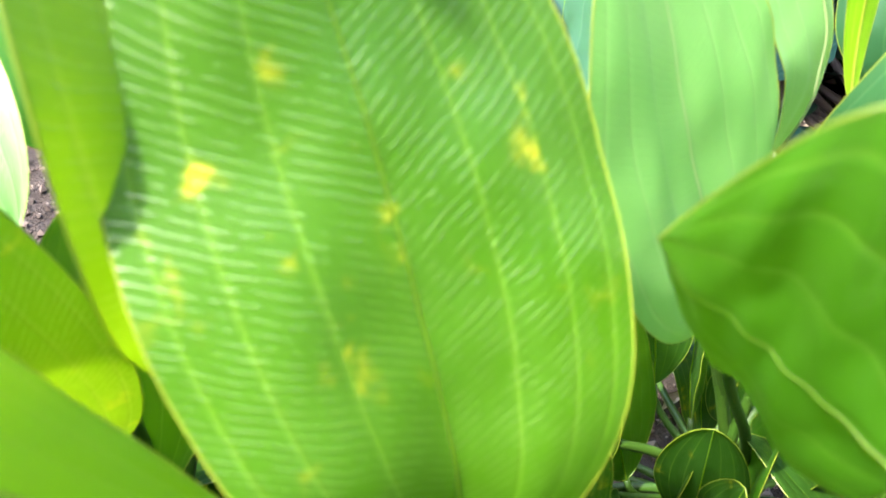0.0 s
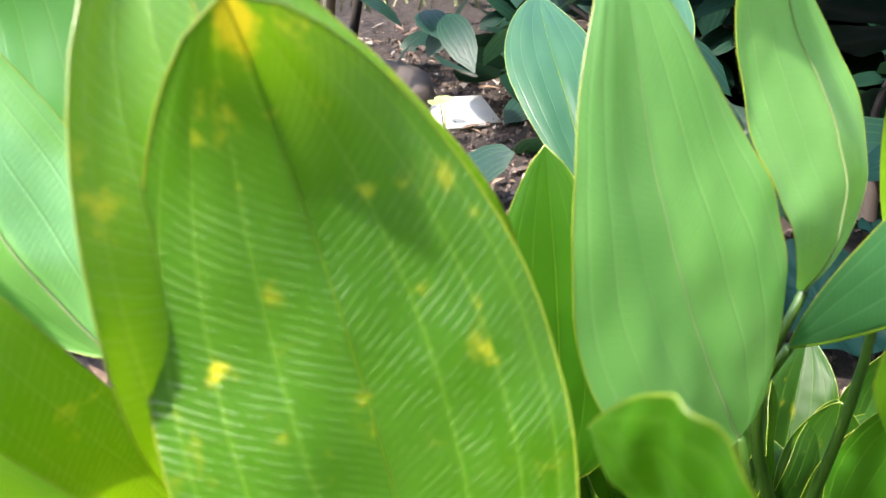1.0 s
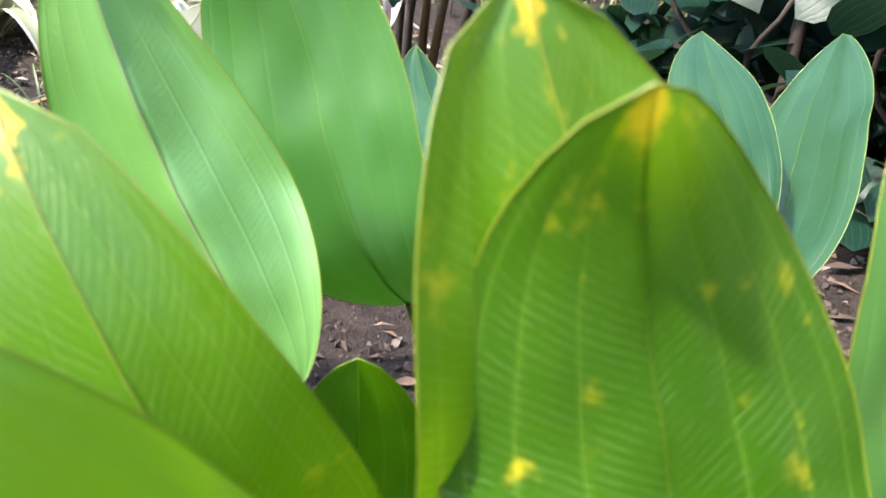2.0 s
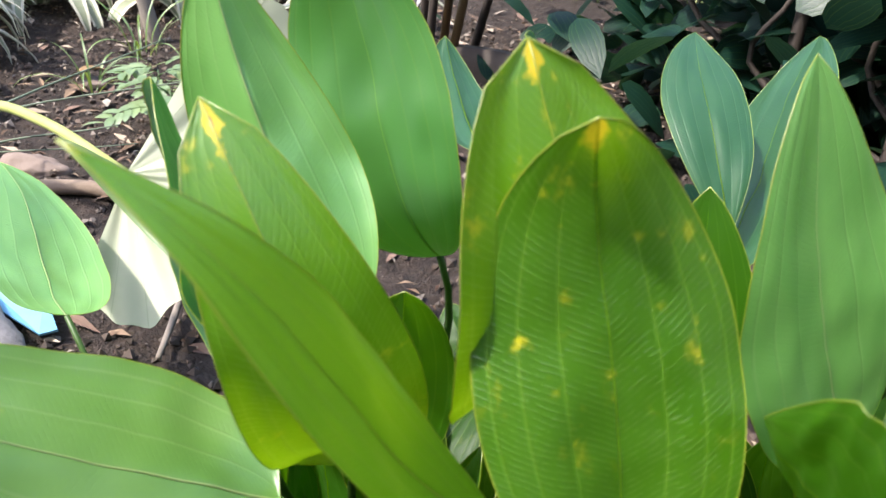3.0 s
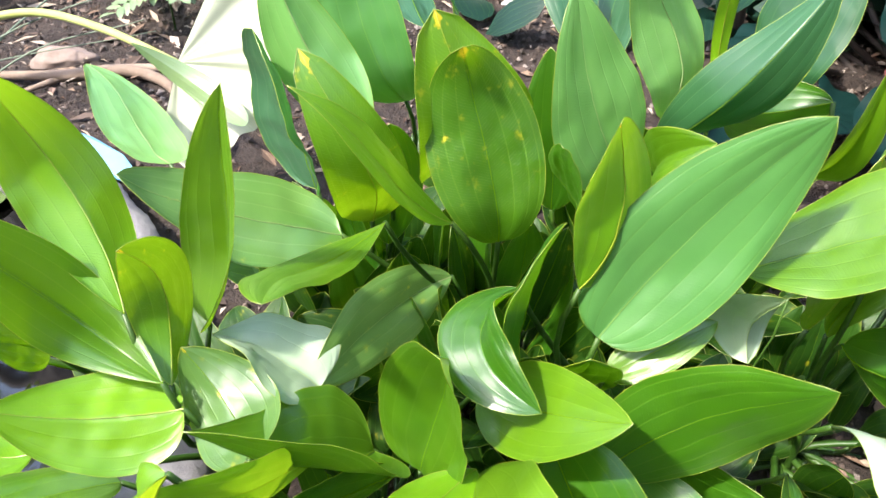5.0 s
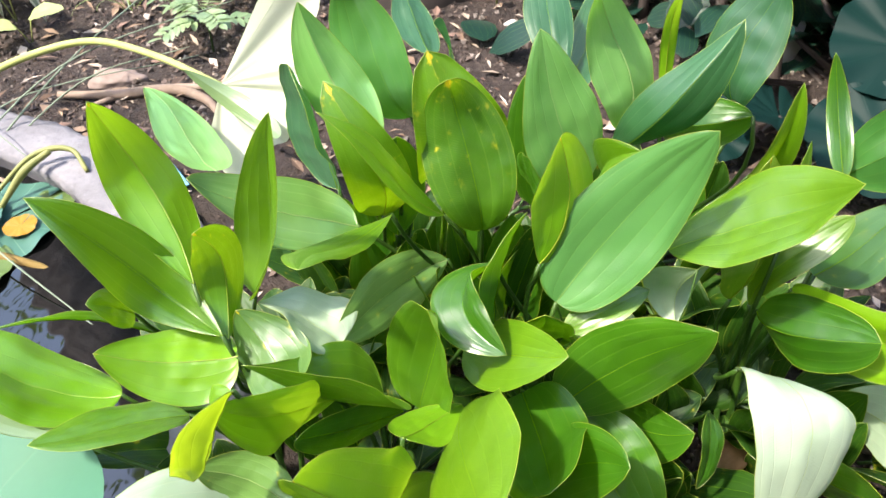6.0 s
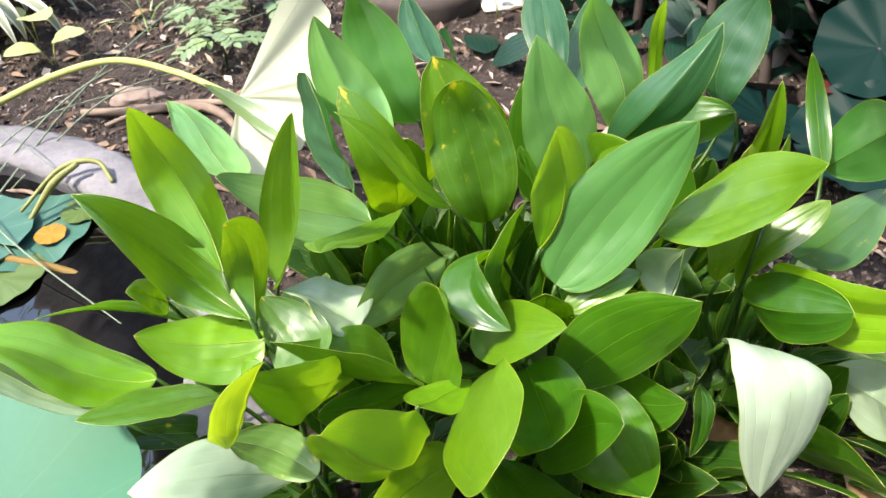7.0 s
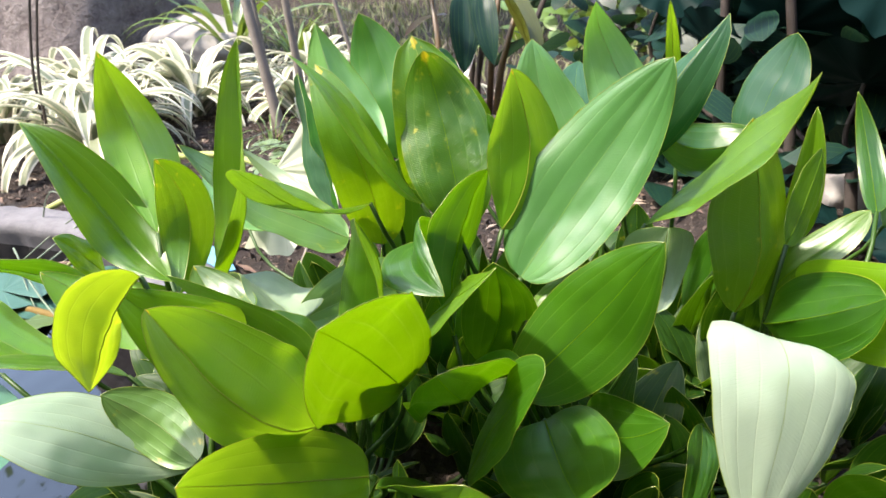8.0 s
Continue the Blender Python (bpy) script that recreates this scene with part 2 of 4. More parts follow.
M_DRY = plain_material("dead_leaf", rgb(0.13, 0.075, 0.035), rgb(0.27, 0.17, 0.085), 30.0, 0.8, 0.3)
M_GRIT = island_material("grit", [rgb(0.030, 0.020, 0.016), rgb(0.070, 0.047, 0.038), rgb(0.12, 0.085, 0.07), rgb(0.045, 0.032, 0.026), rgb(0.20, 0.165, 0.145), rgb(0.085, 0.06, 0.05)], 0.9)
M_LITTER = island_material("litter", [rgb(0.13, 0.075, 0.045), rgb(0.24, 0.155, 0.10), rgb(0.36, 0.28, 0.21), rgb(0.07, 0.042, 0.03), rgb(0.46, 0.38, 0.32), rgb(0.17, 0.10, 0.075)], 0.85)
M_LAWN = island_material("lawn", [rgb(0.125, 0.172, 0.0468), rgb(0.234, 0.25, 0.109), rgb(0.343, 0.328, 0.187), rgb(0.172, 0.203, 0.0702)], 0.8)


def stripe_material():
    """Strap leaf with a grey-green middle and creamy margins."""
    m = Nodes("strap_variegated")
    uv = m.node("ShaderNodeSeparateXYZ", Vector=m.node("ShaderNodeTexCoord").outputs["UV"])
    v = m.math("ABSOLUTE", m.math("MULTIPLY_ADD", uv.outputs[1], 2.0, -1.0))
    grain = m.noise(90.0, 3.0, 0.6, place_of(m))
    band = m.step(m.math("MULTIPLY_ADD", grain, 0.3, v), 0.62, 0.78)
    colour = m.mix(band, rgb(0.28, 0.31, 0.20), rgb(0.74, 0.70, 0.57))
    m.put(m.bsdf.inputs["Base Color"], colour)
    m.bsdf.inputs["Roughness"].default_value = 0.45
    normal = m.bump(m.math("SINE", m.math("MULTIPLY", uv.outputs[1], 60.0)), 0.2, 0.0005)
    lit = m.node("ShaderNodeBsdfTranslucent", Color=colour, Normal=normal)
    both = m.node("ShaderNodeMixShader", Fac=0.3)
    m.tree.links.new(m.bsdf.outputs[0], both.inputs[1])
    m.tree.links.new(lit.outputs[0], both.inputs[2])
    m.tree.links.new(both.outputs[0], m.out.inputs[0])
    return m.mat


def pad_material(name, middle, rim, ray=rgb(0.20, 0.32, 0.19), gloss=0.35):
    """Round water leaf: veins from its middle, a discoloured rim."""
    m = Nodes(name)
    uv = m.node("ShaderNodeSeparateXYZ", Vector=m.node("ShaderNodeTexCoord").outputs["UV"])
    at = place_of(m)
    patch, grain = m.noise(9.0, 4.0, 0.6, at), m.noise(80.0, 3.0, 0.6, at)
    rays = m.step(m.math("ABSOLUTE", m.math("SINE", m.math("MULTIPLY", uv.outputs[1], 33.0))), 0.0, 0.10, 1.0, 0.0)
    old = m.step(m.math("MULTIPLY_ADD", patch, 0.5, m.math("MULTIPLY", uv.outputs[0], 0.55)), 0.84, 0.96)
    colour = m.mix(m.math("MULTIPLY", rays, 0.3), middle, ray)
    colour = m.mix(m.math("MULTIPLY", grain, 0.25), colour, rgb(*[c * 0.6 for c in middle[:3]]))
    colour = m.mix(old, colour, rim)
    m.put(m.bsdf.inputs["Base Color"], colour)
    m.bsdf.inputs["Roughness"].default_value = 0.5
    m.bsdf.inputs["Specular IOR Level"].default_value = gloss
    m.bump(m.math("MULTIPLY_ADD", rays, 0.5, m.math("MULTIPLY", grain, 0.15)), 0.35, 0.001)
    return m.mat


def water_material():
    m = Nodes("pond_water")
    m.bsdf.inputs["Base Color"].default_value = rgb(0.0012, 0.0012, 0.0012)
    m.bsdf.inputs["Roughness"].default_value = 0.03
    m.bsdf.inputs["Specular IOR Level"].default_value = 1.0
    at = place_of(m)
    warp = m.noise(9.0, 2.0, 0.5, at)
    ring = m.node("ShaderNodeTexWave", Scale=6.0, Distortion=5.0, Detail=1.0)
    m.put(ring.inputs["Vector"], at)
    m.bump(m.math("MULTIPLY_ADD", ring.outputs[1], 0.25, warp), 0.06, 0.01)
    return m.mat


M_STRAP = stripe_material()
M_LOTUS = pad_material("lotus_underside", rgb(0.47, 0.49, 0.38), rgb(0.44, 0.46, 0.35), rgb(0.20, 0.26, 0.14), 0.3)
M_PAD = pad_material("pad_teal", rgb(0.0351, 0.101, 0.0741), rgb(0.234, 0.117, 0.0078))
M_PAD_FRESH = pad_material("pad_fresh", rgb(0.039, 0.125, 0.0741), rgb(0.0429, 0.129, 0.078), rgb(0.0702, 0.164, 0.0936))
M_PAD_OLD = pad_material("pad_old", rgb(0.0624, 0.101, 0.0234), rgb(0.203, 0.125, 0.0078))
M_PAD_RUST = pad_material("pad_rust", rgb(0.26, 0.13, 0.01), rgb(0.12, 0.06, 0.02), rgb(0.30, 0.15, 0.02))
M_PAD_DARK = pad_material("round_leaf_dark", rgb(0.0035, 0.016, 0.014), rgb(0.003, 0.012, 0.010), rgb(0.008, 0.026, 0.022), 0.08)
M_WATER = water_material()


# ---- shapes ----
def part(name, bm, material, parent=None, label="", smooth=True):
    me = bpy.data.meshes.new(name)
    for f in bm.faces:
        f.smooth = smooth
    bm.to_mesh(me)
    bm.free()
    me.materials.append(material)
    ob = new(name, me)
    ob.parent = parent
    return tagged(ob, label)


def thing(name, at, label, category, group="", kind=""):
    ob = new(name)
    ob.location = at
    ob.empty_display_size = 0.05
    return tagged(ob, label, category, group, kind)


def curve_points(points, n):
    """A smooth line through the points (Catmull-Rom)."""
    p = [Vector(q) for q in points]
    p = [2 * p[0] - p[1]] + p + [2 * p[-1] - p[-2]]
    out = []
    for i in range(1, len(p) - 2):
        for k in range(n):
            t = k / n
            a, b, c, d = p[i - 1 : i + 3]
            out.append(0.5 * (2 * b + (c - a) * t + (2 * a - 5 * b + 4 * c - d) * t**2 + (3 * b - a - 3 * c + d) * t**3))
    return out + [p[-2]]


def tube(points, radii, sides=7):
    """A round stalk along points; radii: from start to end."""
    bm = bmesh.new()
    rings, n = [], len(points)
    for i, p in enumerate(points):
        way = (points[min(i + 1, n - 1)] - points[max(i - 1, 0)]).normalized()
        side = way.cross(Vector((0.31, 0.17, 0.93))).normalized()
        up = side.cross(way)
        f = i / (n - 1) * (len(radii) - 1)
        k = min(int(f), len(radii) - 2)
        r = radii[k] + (radii[k + 1] - radii[k]) * (f - k)
        rings.append([bm.verts.new(p + r * (math.cos(a) * side + math.sin(a) * up)) for a in (2 * math.pi * j / sides for j in range(sides))])
    for a, b in zip(rings, rings[1:]):
        for j in range(sides):
            bm.faces.new((a[j], a[(j + 1) % sides], b[(j + 1) % sides], b[j]))
    bm.faces.new(rings[0][::-1])
    bm.faces.new(rings[-1])
    return bm


def blade_frames(base, azimuth, elevation, roll, length, width, arch, sway, fold, widest, point, count, twist=0.0, bend2=0.0):
    """Midrib places with the two margin directions of a blade. Degrees; azimuth clockwise from +y; arch, sway, bend2 (an S-bend): of the length."""
    az, el, ro = radians(azimuth), radians(elevation), radians(roll)
    d = Vector((math.cos(el) * math.sin(az), math.cos(el) * math.cos(az), math.sin(el)))
    a0 = Vector((math.cos(az), -math.sin(az), 0))
    n0 = a0.cross(d)
    a = a0 * math.cos(ro) + n0 * math.sin(ro)
    n = n0 * math.cos(ro) - a0 * math.sin(ro)
    blunt = point * widest / (1 - widest)
    rows = []
    for i in range(count + 1):
        u = (i / count) ** 1.35 if i < count else 1.0
        bend = arch * n + sway * a
        c = base + length * (u * d + 4 * u * (1 - u) * bend + 10.4 * bend2 * u * (1 - u) * (1 - 2 * u) * n)
        t = (d + (4 - 8 * u) * bend + 10.4 * bend2 * (1 - 6 * u + 6 * u * u) * n).normalized()
        up = (n - t * n.dot(t)).normalized()
        side = t.cross(up)
        turn = radians(twist) * (u - 0.35)
        side, up = side * math.cos(turn) + up * math.sin(turn), up * math.cos(turn) - side * math.sin(turn)
        w = width / 2 * (max(u, 1e-6) / widest) ** blunt * ((1 - u) / (1 - widest)) ** point
        rows.append((u, c, t, up, side, w))
    return rows


def blade(rows, fold, wave=0.0, seed=0, across=7, curl=0.0, tip=0.0, fold2=0.0):
    """A leaf sheet with uv, gently cupped, with a wavy margin; and its two margin lines and midrib line."""
    rnd = random.Random(seed)
    p1, p2, f1, f2 = rnd.uniform(0, 6.3), rnd.uniform(0, 6.3), rnd.uniform(5, 9), rnd.uniform(5, 9)
    bm = bmesh.new()
    layer = bm.loops.layers.uv.new("UVMap")
    grid, uvs, rims = [], {}, ([], [], [])
    for u, c, t, up, side, w in rows:
        line = []
        fo = radians(fold + fold2 * (u - 0.35))
        for j in range(-across, across + 1):
            v = j / across
            s = abs(v)
            # the halves rise by the fold angle, most steeply beside the midrib
            rise = math.sin(fo) * (1.18 * s - 0.18 * s * s) + 0.0025 * (1 - math.cos(19.0 * s)) * min(1.0, 4 * s, 4 * (1 - s))
            out = math.cos(fo) * s
            ripple = wave * s * s * math.sin((f1 if v > 0 else f2) * u + (p1 if v > 0 else p2)) * math.sin(math.pi * min(1, u * 1.1))
            lump = 0.10 * noise.noise(Vector((u * 3.1 + seed * 1.7, v * 1.3, seed * 0.37))) * (0.5 + 0.5 * s) + 0.04 * noise.noise(Vector((u * 9.0, v * 3.0, seed * 0.9)))
            hook = tip * max(0.0, u - 0.86) ** 2 * 40
            q = c + side * (w * math.copysign(out, v) if j else 0) + up * (w * (rise + ripple + lump) - curl * w * s**4 - hook)
            vert = bm.verts.new(q)
            uvs[vert] = (u, 0.5 + 0.5 * v)
            line.append(vert)
        rims[0].append(line[0].co.copy())
        rims[1].append(line[-1].co.copy())
        rims[2].append(line[across].co - up * 0.0002)
        grid.append(line)
    for a, b in zip(grid, grid[1:]):
        for j in range(2 * across):
            f = bm.faces.new((a[j], a[j + 1], b[j + 1], b[j]))
            for loop in f.loops:
                loop[layer].uv = uvs[loop.vert]
    return bm, rims


LEAF_COUNT = [0]
RIBS = {"leaf_lit_pale": M_RIB_PALE, "leaf_sheen_mottled": M_RIB_PALE, "leaf_lime": M_RIM, "leaf_yellow_lime": M_RIM, "leaf_sheen_pale": M_RIB_PALE, "leaf_sheen_blue": M_RIB_GREY, "leaf_yellow_mottled_tip": M_RIM}


def leaf(plant, base, azimuth, elevation, roll, length, width, arch, sway, fold, widest, point, material, wave=0.06, label="", stem=1.0, twist=0.0, bend2=0.0, fold2=0.0):
    """One stalked leaf of a plant: blade with its margin, midrib and stalk down to the plant's crown."""
    LEAF_COUNT[0] += 1
    seed = LEAF_COUNT[0]
    root = plant.location
    start = Vector(base) - root
    rows = blade_frames(start, azimuth, elevation, roll, length, width, arch, sway, fold, widest, point, 34, twist, bend2)
    bm, rims = blade(rows, fold, wave * 1.4, seed, 10, 0.10, random.Random(seed).uniform(-0.002, 0.003), fold2)
    ob = part("leaf", bm, material, plant, label)
    loop = rims[0] + rims[1][::-1]
    part("margin", tube(loop, (0.00016, 0.0002, 0.00027, 0.0002, 0.00016), 5), M_RIM, ob)
    part("midrib", tube(rims[2], (0.0007, 0.00045, 0.0002), 6), RIBS.get(material.name, M_RIB), ob)
    t = rows[0][2]
    if t.z < 0.25:
        t = Vector((t.x * 0.4, t.y * 0.4, 0.6)).normalized()
    drop = max(0.05, start.length)
    rnd = random.Random(seed)
    foot = Vector((rnd.uniform(-0.015, 0.015), rnd.uniform(-0.015, 0.015), -0.01))
    way = Vector((-0.5 * t.x, -0.5 * t.y, -0.5 * abs(t.z) - 0.4)).normalized()
    mid = [start * (1 - k) ** 3 + (start + way * 0.4 * drop) * 3 * k * (1 - k) ** 2 + (foot + Vector((0, 0, 0.5 * drop))) * 3 * k * k * (1 - k) + foot * k**3 for k in (i / 10 for i in range(11))]
    part("petiole", tube(mid, (0.0022 * stem, 0.003 * stem, 0.0042 * stem), 7), M_STALK, ob)
    return ob


def strap(parent, base, azimuth, rise, length, width, droop, material, name="leaf", seed=0):
    """A long arching strap leaf."""
    az, n = radians(azimuth), 12
    rnd = random.Random(seed)
    twist = rnd.uniform(-0.5, 0.5)
    rows = []
    p, el = Vector(base), radians(rise)
    for i in range(n + 1):
        u = i / n
        d = Vector((math.cos(el) * math.sin(az), math.cos(el) * math.cos(az), math.sin(el)))
        side = Vector((math.cos(az), -math.sin(az), 0))
        up = side.cross(d)
        turn = twist * u
        side, up = side * math.cos(turn) + up * math.sin(turn), up * math.cos(turn) - side * math.sin(turn)
        w = width / 2 * min(1.0, 0.45 + 2.2 * u) * (1 - u**3.5) + 0.0004
        rows.append((u, p.copy(), d, up, side, w))
        p += d * (length / n)
        el -= radians(droop) / n * (0.5 + u)
    bm, _ = blade(rows, 14, 0.05, seed, 2)
    return part(name, bm, material, parent)


def pad(parent, centre, radius, material, cup=0.0, tilt=(0.0, 0.0), notch=True, name="pad", seed=0, ruffle=0.0):
    """A round leaf with a slit, slightly uneven."""
    rnd = random.Random(seed)
    bm = bmesh.new()
    layer = bm.loops.layers.uv.new("UVMap")
    n, k = 72, 8
    ph = rnd.uniform(0, 6.3)
    turn = Euler((tilt[0], tilt[1], ph)).to_matrix()
    grid, uvs = [], {}
    for i in range(n + 1):
        a = (0.06 if notch else 0.0) + (2 * math.pi - (0.12 if notch else 0.0)) * i / n
        line = []
        for j in range(k + 1):
            f = j / k
            r = radius * f * (1 + 0.03 * math.sin(3 * a + ph) + 0.02 * math.sin(7 * a))
            z = cup * radius * f * f + 0.03 * radius * f * f * math.sin(5 * a + ph) + ruffle * radius * f**3 * math.sin(11 * a + 2 * ph) + 0.4 * ruffle * radius * math.sin(math.pi * f) * abs(math.sin(4.5 * a))
            vert = bm.verts.new(turn @ Vector((r * math.cos(a), r * math.sin(a), z)) + Vector(centre))
            uvs[vert] = (f, i / n)
            line.append(vert)
        grid.append(line)
    for a, b in zip(grid, grid[1:]):
        for j in range(k):
            f = bm.faces.new((a[j], b[j], b[j + 1], a[j + 1]) if j else (a[0], b[1], a[1]))
            for loop in f.loops:
                loop[layer].uv = uvs[loop.vert]
    bmesh.ops.remove_doubles(bm, verts=bm.verts, dist=1e-5)
    return part(name, bm, material, parent)


def stone(name, at, size, material, label, category="stone", seed=0, squash=0.7):
    rnd = random.Random(seed)
    bm = bmesh.new()
    bmesh.ops.create_icosphere(bm, subdivisions=4, radius=1.0)
    off = Vector((rnd.uniform(0, 50), rnd.uniform(0, 50), rnd.uniform(0, 50)))
    for v in bm.verts:
        p = v.co.normalized()
        r = 1 + 0.35 * noise.noise(p * 1.1 + off) + 0.14 * noise.noise(p * 2.7 + off) + 0.04 * noise.noise(p * 8 + off)
        v.co = Vector((p.x * r * size[0], p.y * r * size[1], p.z * r * size[2] * squash))
    ob = part(name, bm, material)
    ob.location = at
    return tagged(ob, label, category)


# ---- ground, pond and kerb ----
M_WALL = plain_material("unseen_wall", rgb(0.05, 0.055, 0.04), rgb(0.12, 0.115, 0.09), 2.0, 0.9, 0.4, 0.01)
# Unseen walls added to cut low sky light and keep upright leaf bases dark.
for name, size, at in (
    ("wall_south", (9.0, 0.2, 2.9), (-0.9, -2.6, 1.4)),
    ("wall_east", (0.2, 10.0, 2.6), (3.2, 2.3, 1.2)),
    ("wall_north", (9.0, 0.2, 2.6), (-0.9, 7.3, 1.2)),
):
    bm = bmesh.new()
    bmesh.ops.create_cube(bm, size=1.0, matrix=Matrix.Diagonal((*size, 1)))
    wall = part(name, bm, M_WALL, smooth=False)
    wall.location = at
    tagged(wall, "plain unseen wall added to cut low sky light", "wall", kind="structure")

POND, POND_R, KERB_W = Vector((-1.14, -0.30, 0)), 0.78, 0.13
WATER_Z = -0.005


def soil_height(x, y):
    p = Vector((x, y, 0))
    z = 0.012 * noise.noise(p * 6) + 0.007 * noise.noise(p * 17) + 0.006 * noise.noise(p * 38) + 0.005 * noise.noise(p * 80) + 0.03 * noise.noise(p * 1.3)
    r = (p - POND).length
    if r < POND_R + 0.06:
        z -= 0.35 * min(1.0, (POND_R + 0.06 - r) / 0.08)
    return z


def ground_line(lo, hi, step, far):
    inner = np.arange(lo, hi + 1e-6, step)
    out = step * np.cumsum(1.28 ** np.arange(1, 26))
    out = out[out < far]
    return np.concatenate([lo - np.append(out, far)[::-1], inner, hi + np.append(out, far)])


xs, ys = ground_line(-1.9, 0.9, 0.011, 60.0), ground_line(-0.6, 2.2, 0.011, 60.0)
soil_verts = [(x, y, soil_height(x, y)) for y in ys for x in xs]
w = len(xs)
soil_faces = [(i + j * w, i + 1 + j * w, i + 1 + (j + 1) * w, i + (j + 1) * w) for j in range(len(ys) - 1) for i in range(w - 1)]
me = bpy.data.meshes.new("ground")
me.from_pydata(soil_verts, [], soil_faces)
me.polygons.foreach_set("use_smooth", [True] * len(me.polygons))
me.materials.append(M_SOIL)
tagged(new("ground", me), "dark crumbly garden soil with grit and litter", "ground", kind="structure")

bm = bmesh.new()
bmesh.ops.create_circle(bm, cap_ends=True, segments=64, radius=POND_R + 0.06)
water = part("water", bm, M_WATER)
water.location = (POND.x, POND.y, WATER_Z)
tagged(water, "still dark pond water with fine ripples", "water", kind="structure")


def kerb():
    """A ring of worn concrete round the pond, with a rounded, chipped edge."""
    bm = bmesh.new()
    section = [(0.05, -0.30), (0.036, -0.03), (0.018, 0.024), (0.014, 0.040), (0.024, 0.049), (0.055, 0.052), (0.085, 0.051), (0.112, 0.047), (0.128, 0.038), (0.131, 0.01), (0.132, -0.20)]
    rings, n = [], 520
    for i in range(n):
        a = 2 * math.pi * i / n
        way = Vector((math.cos(a), math.sin(a), 0))
        ring = []
        for k, (r, z) in enumerate(section):
            p = POND + way * (POND_R + r) + Vector((0, 0, z))
            chip = noise.noise(p * 7) * 0.006 + noise.noise(p * 26) * 0.004 + noise.noise(p * 70) * 0.0025
            ring.append(bm.verts.new(p + way * chip + Vector((0, 0, chip * (0.6 if 1 < k < 9 else 0)))))
        rings.append(ring)
    for i in range(n):
        a, b = rings[i], rings[(i + 1) % n]
        for k in range(len(section) - 1):
            bm.faces.new((a[k], a[k + 1], b[k + 1], b[k]))
    return tagged(part("pond_kerb", bm, M_KERB), "worn grey concrete kerb round the pond", "kerb", kind="structure")


kerb()


def grit():
    """Crumbs and pebbles on the soil, joined."""
    rnd = random.Random(4)
    verts, faces = [], []
    for n in range(34000):
        x, y = rnd.uniform(-1.5, 0.75), rnd.uniform(0.15, 1.9)
        if n % 5 == 0:
            x, y = rnd.uniform(-0.1, 0.9), rnd.uniform(-0.5, 0.4)
        if (Vector((x, y, 0)) - POND).length < POND_R + KERB_W + 0.01:
            continue
        r = 0.0012 + 0.0075 * rnd.random() ** 4
        c, k = Vector((x, y, soil_height(x, y) + r * 0.3)), len(verts)
        turn = Euler((rnd.uniform(0, 6), rnd.uniform(0, 6), rnd.uniform(0, 6))).to_matrix()
        for q in ((1, 0, 0), (-1, 0, 0), (0, 1, 0), (0, -1, 0), (0, 0, 1), (0, 0, -1)):
            verts.append(c + turn @ (Vector(q) * r * rnd.uniform(0.6, 1.3)))
        faces += [(k + a, k + b, k + d) for a, b, d in ((0, 2, 4), (2, 1, 4), (1, 3, 4), (3, 0, 4), (2, 0, 5), (1, 2, 5), (3, 1, 5), (0, 3, 5))]
    me = bpy.data.meshes.new("soil_crumbs")
    me.from_pydata(verts, [], faces)
    me.materials.append(M_GRIT)
    tagged(new("soil_crumbs", me), "brown soil crumbs and small pebbles", "gravel", kind="stuff")


def litter():
    """Bits of dead leaf and straw on the soil, joined."""
    rnd = random.Random(9)
    verts, faces = [], []
    for n in range(6500):
        x, y = rnd.uniform(-1.6, 0.8), rnd.uniform(0.2, 2.1)
        if n % 4 == 0:
            x, y = rnd.uniform(0.0, 0.8), rnd.uniform(-0.45, 0.3)
        if (Vector((x, y, 0)) - POND).length < POND_R + KERB_W + 0.02 or math.hypot(x, y - 0.1) < 0.30:
            continue
        a, size = rnd.uniform(0, 6.3), 0.004 + 0.026 * rnd.random() ** 4
        long, thin = Vector((math.cos(a), math.sin(a), rnd.uniform(-0.2, 0.3))) * size, Vector((-math.sin(a), math.cos(a), rnd.uniform(-0.3, 0.3))) * size * rnd.uniform(0.08, 0.5)
        c, k = Vector((x, y, soil_height(x, y) + 0.005)), len(verts)
        verts += [c - long, c - thin + Vector((0, 0, 0.003)), c + long, c + thin + Vector((0, 0, 0.003)), c + Vector((0, 0, -0.002 + 0.006 * rnd.random()))]
        faces += [(k, k + 1, k + 4), (k + 1, k + 2, k + 4), (k + 2, k + 3, k + 4), (k + 3, k, k + 4)]
    me = bpy.data.meshes.new("leaf_litter")
    me.from_pydata(verts, [], faces)
    me.materials.append(M_LITTER)
    tagged(new("leaf_litter", me), "scattered dry brown leaf litter and straw", "litter", kind="stuff")


grit()
litter()

# ---- the clump of broad-leaved plants ----
back = thing("sword_plant", (-0.02, 0.15, 0.0), "tall broad-leaved marsh plant with yellow-tipped upright leaves", "plant", "broad-leaved marsh plants")
left = thing("sword_plant", (-0.26, 0.02, 0.0), "broad-leaved marsh plant leaning over the pond kerb", "plant", "broad-leaved marsh plants")
front = thing("sword_plant", (-0.1, -0.06, 0.0), "low broad-leaved marsh plant with lime green leaves", "plant", "broad-leaved marsh plants")
right = thing("sword_plant", (0.1, 0.02, 0.0), "broad-leaved marsh plant with wide glossy leaves", "plant", "broad-leaved marsh plants")
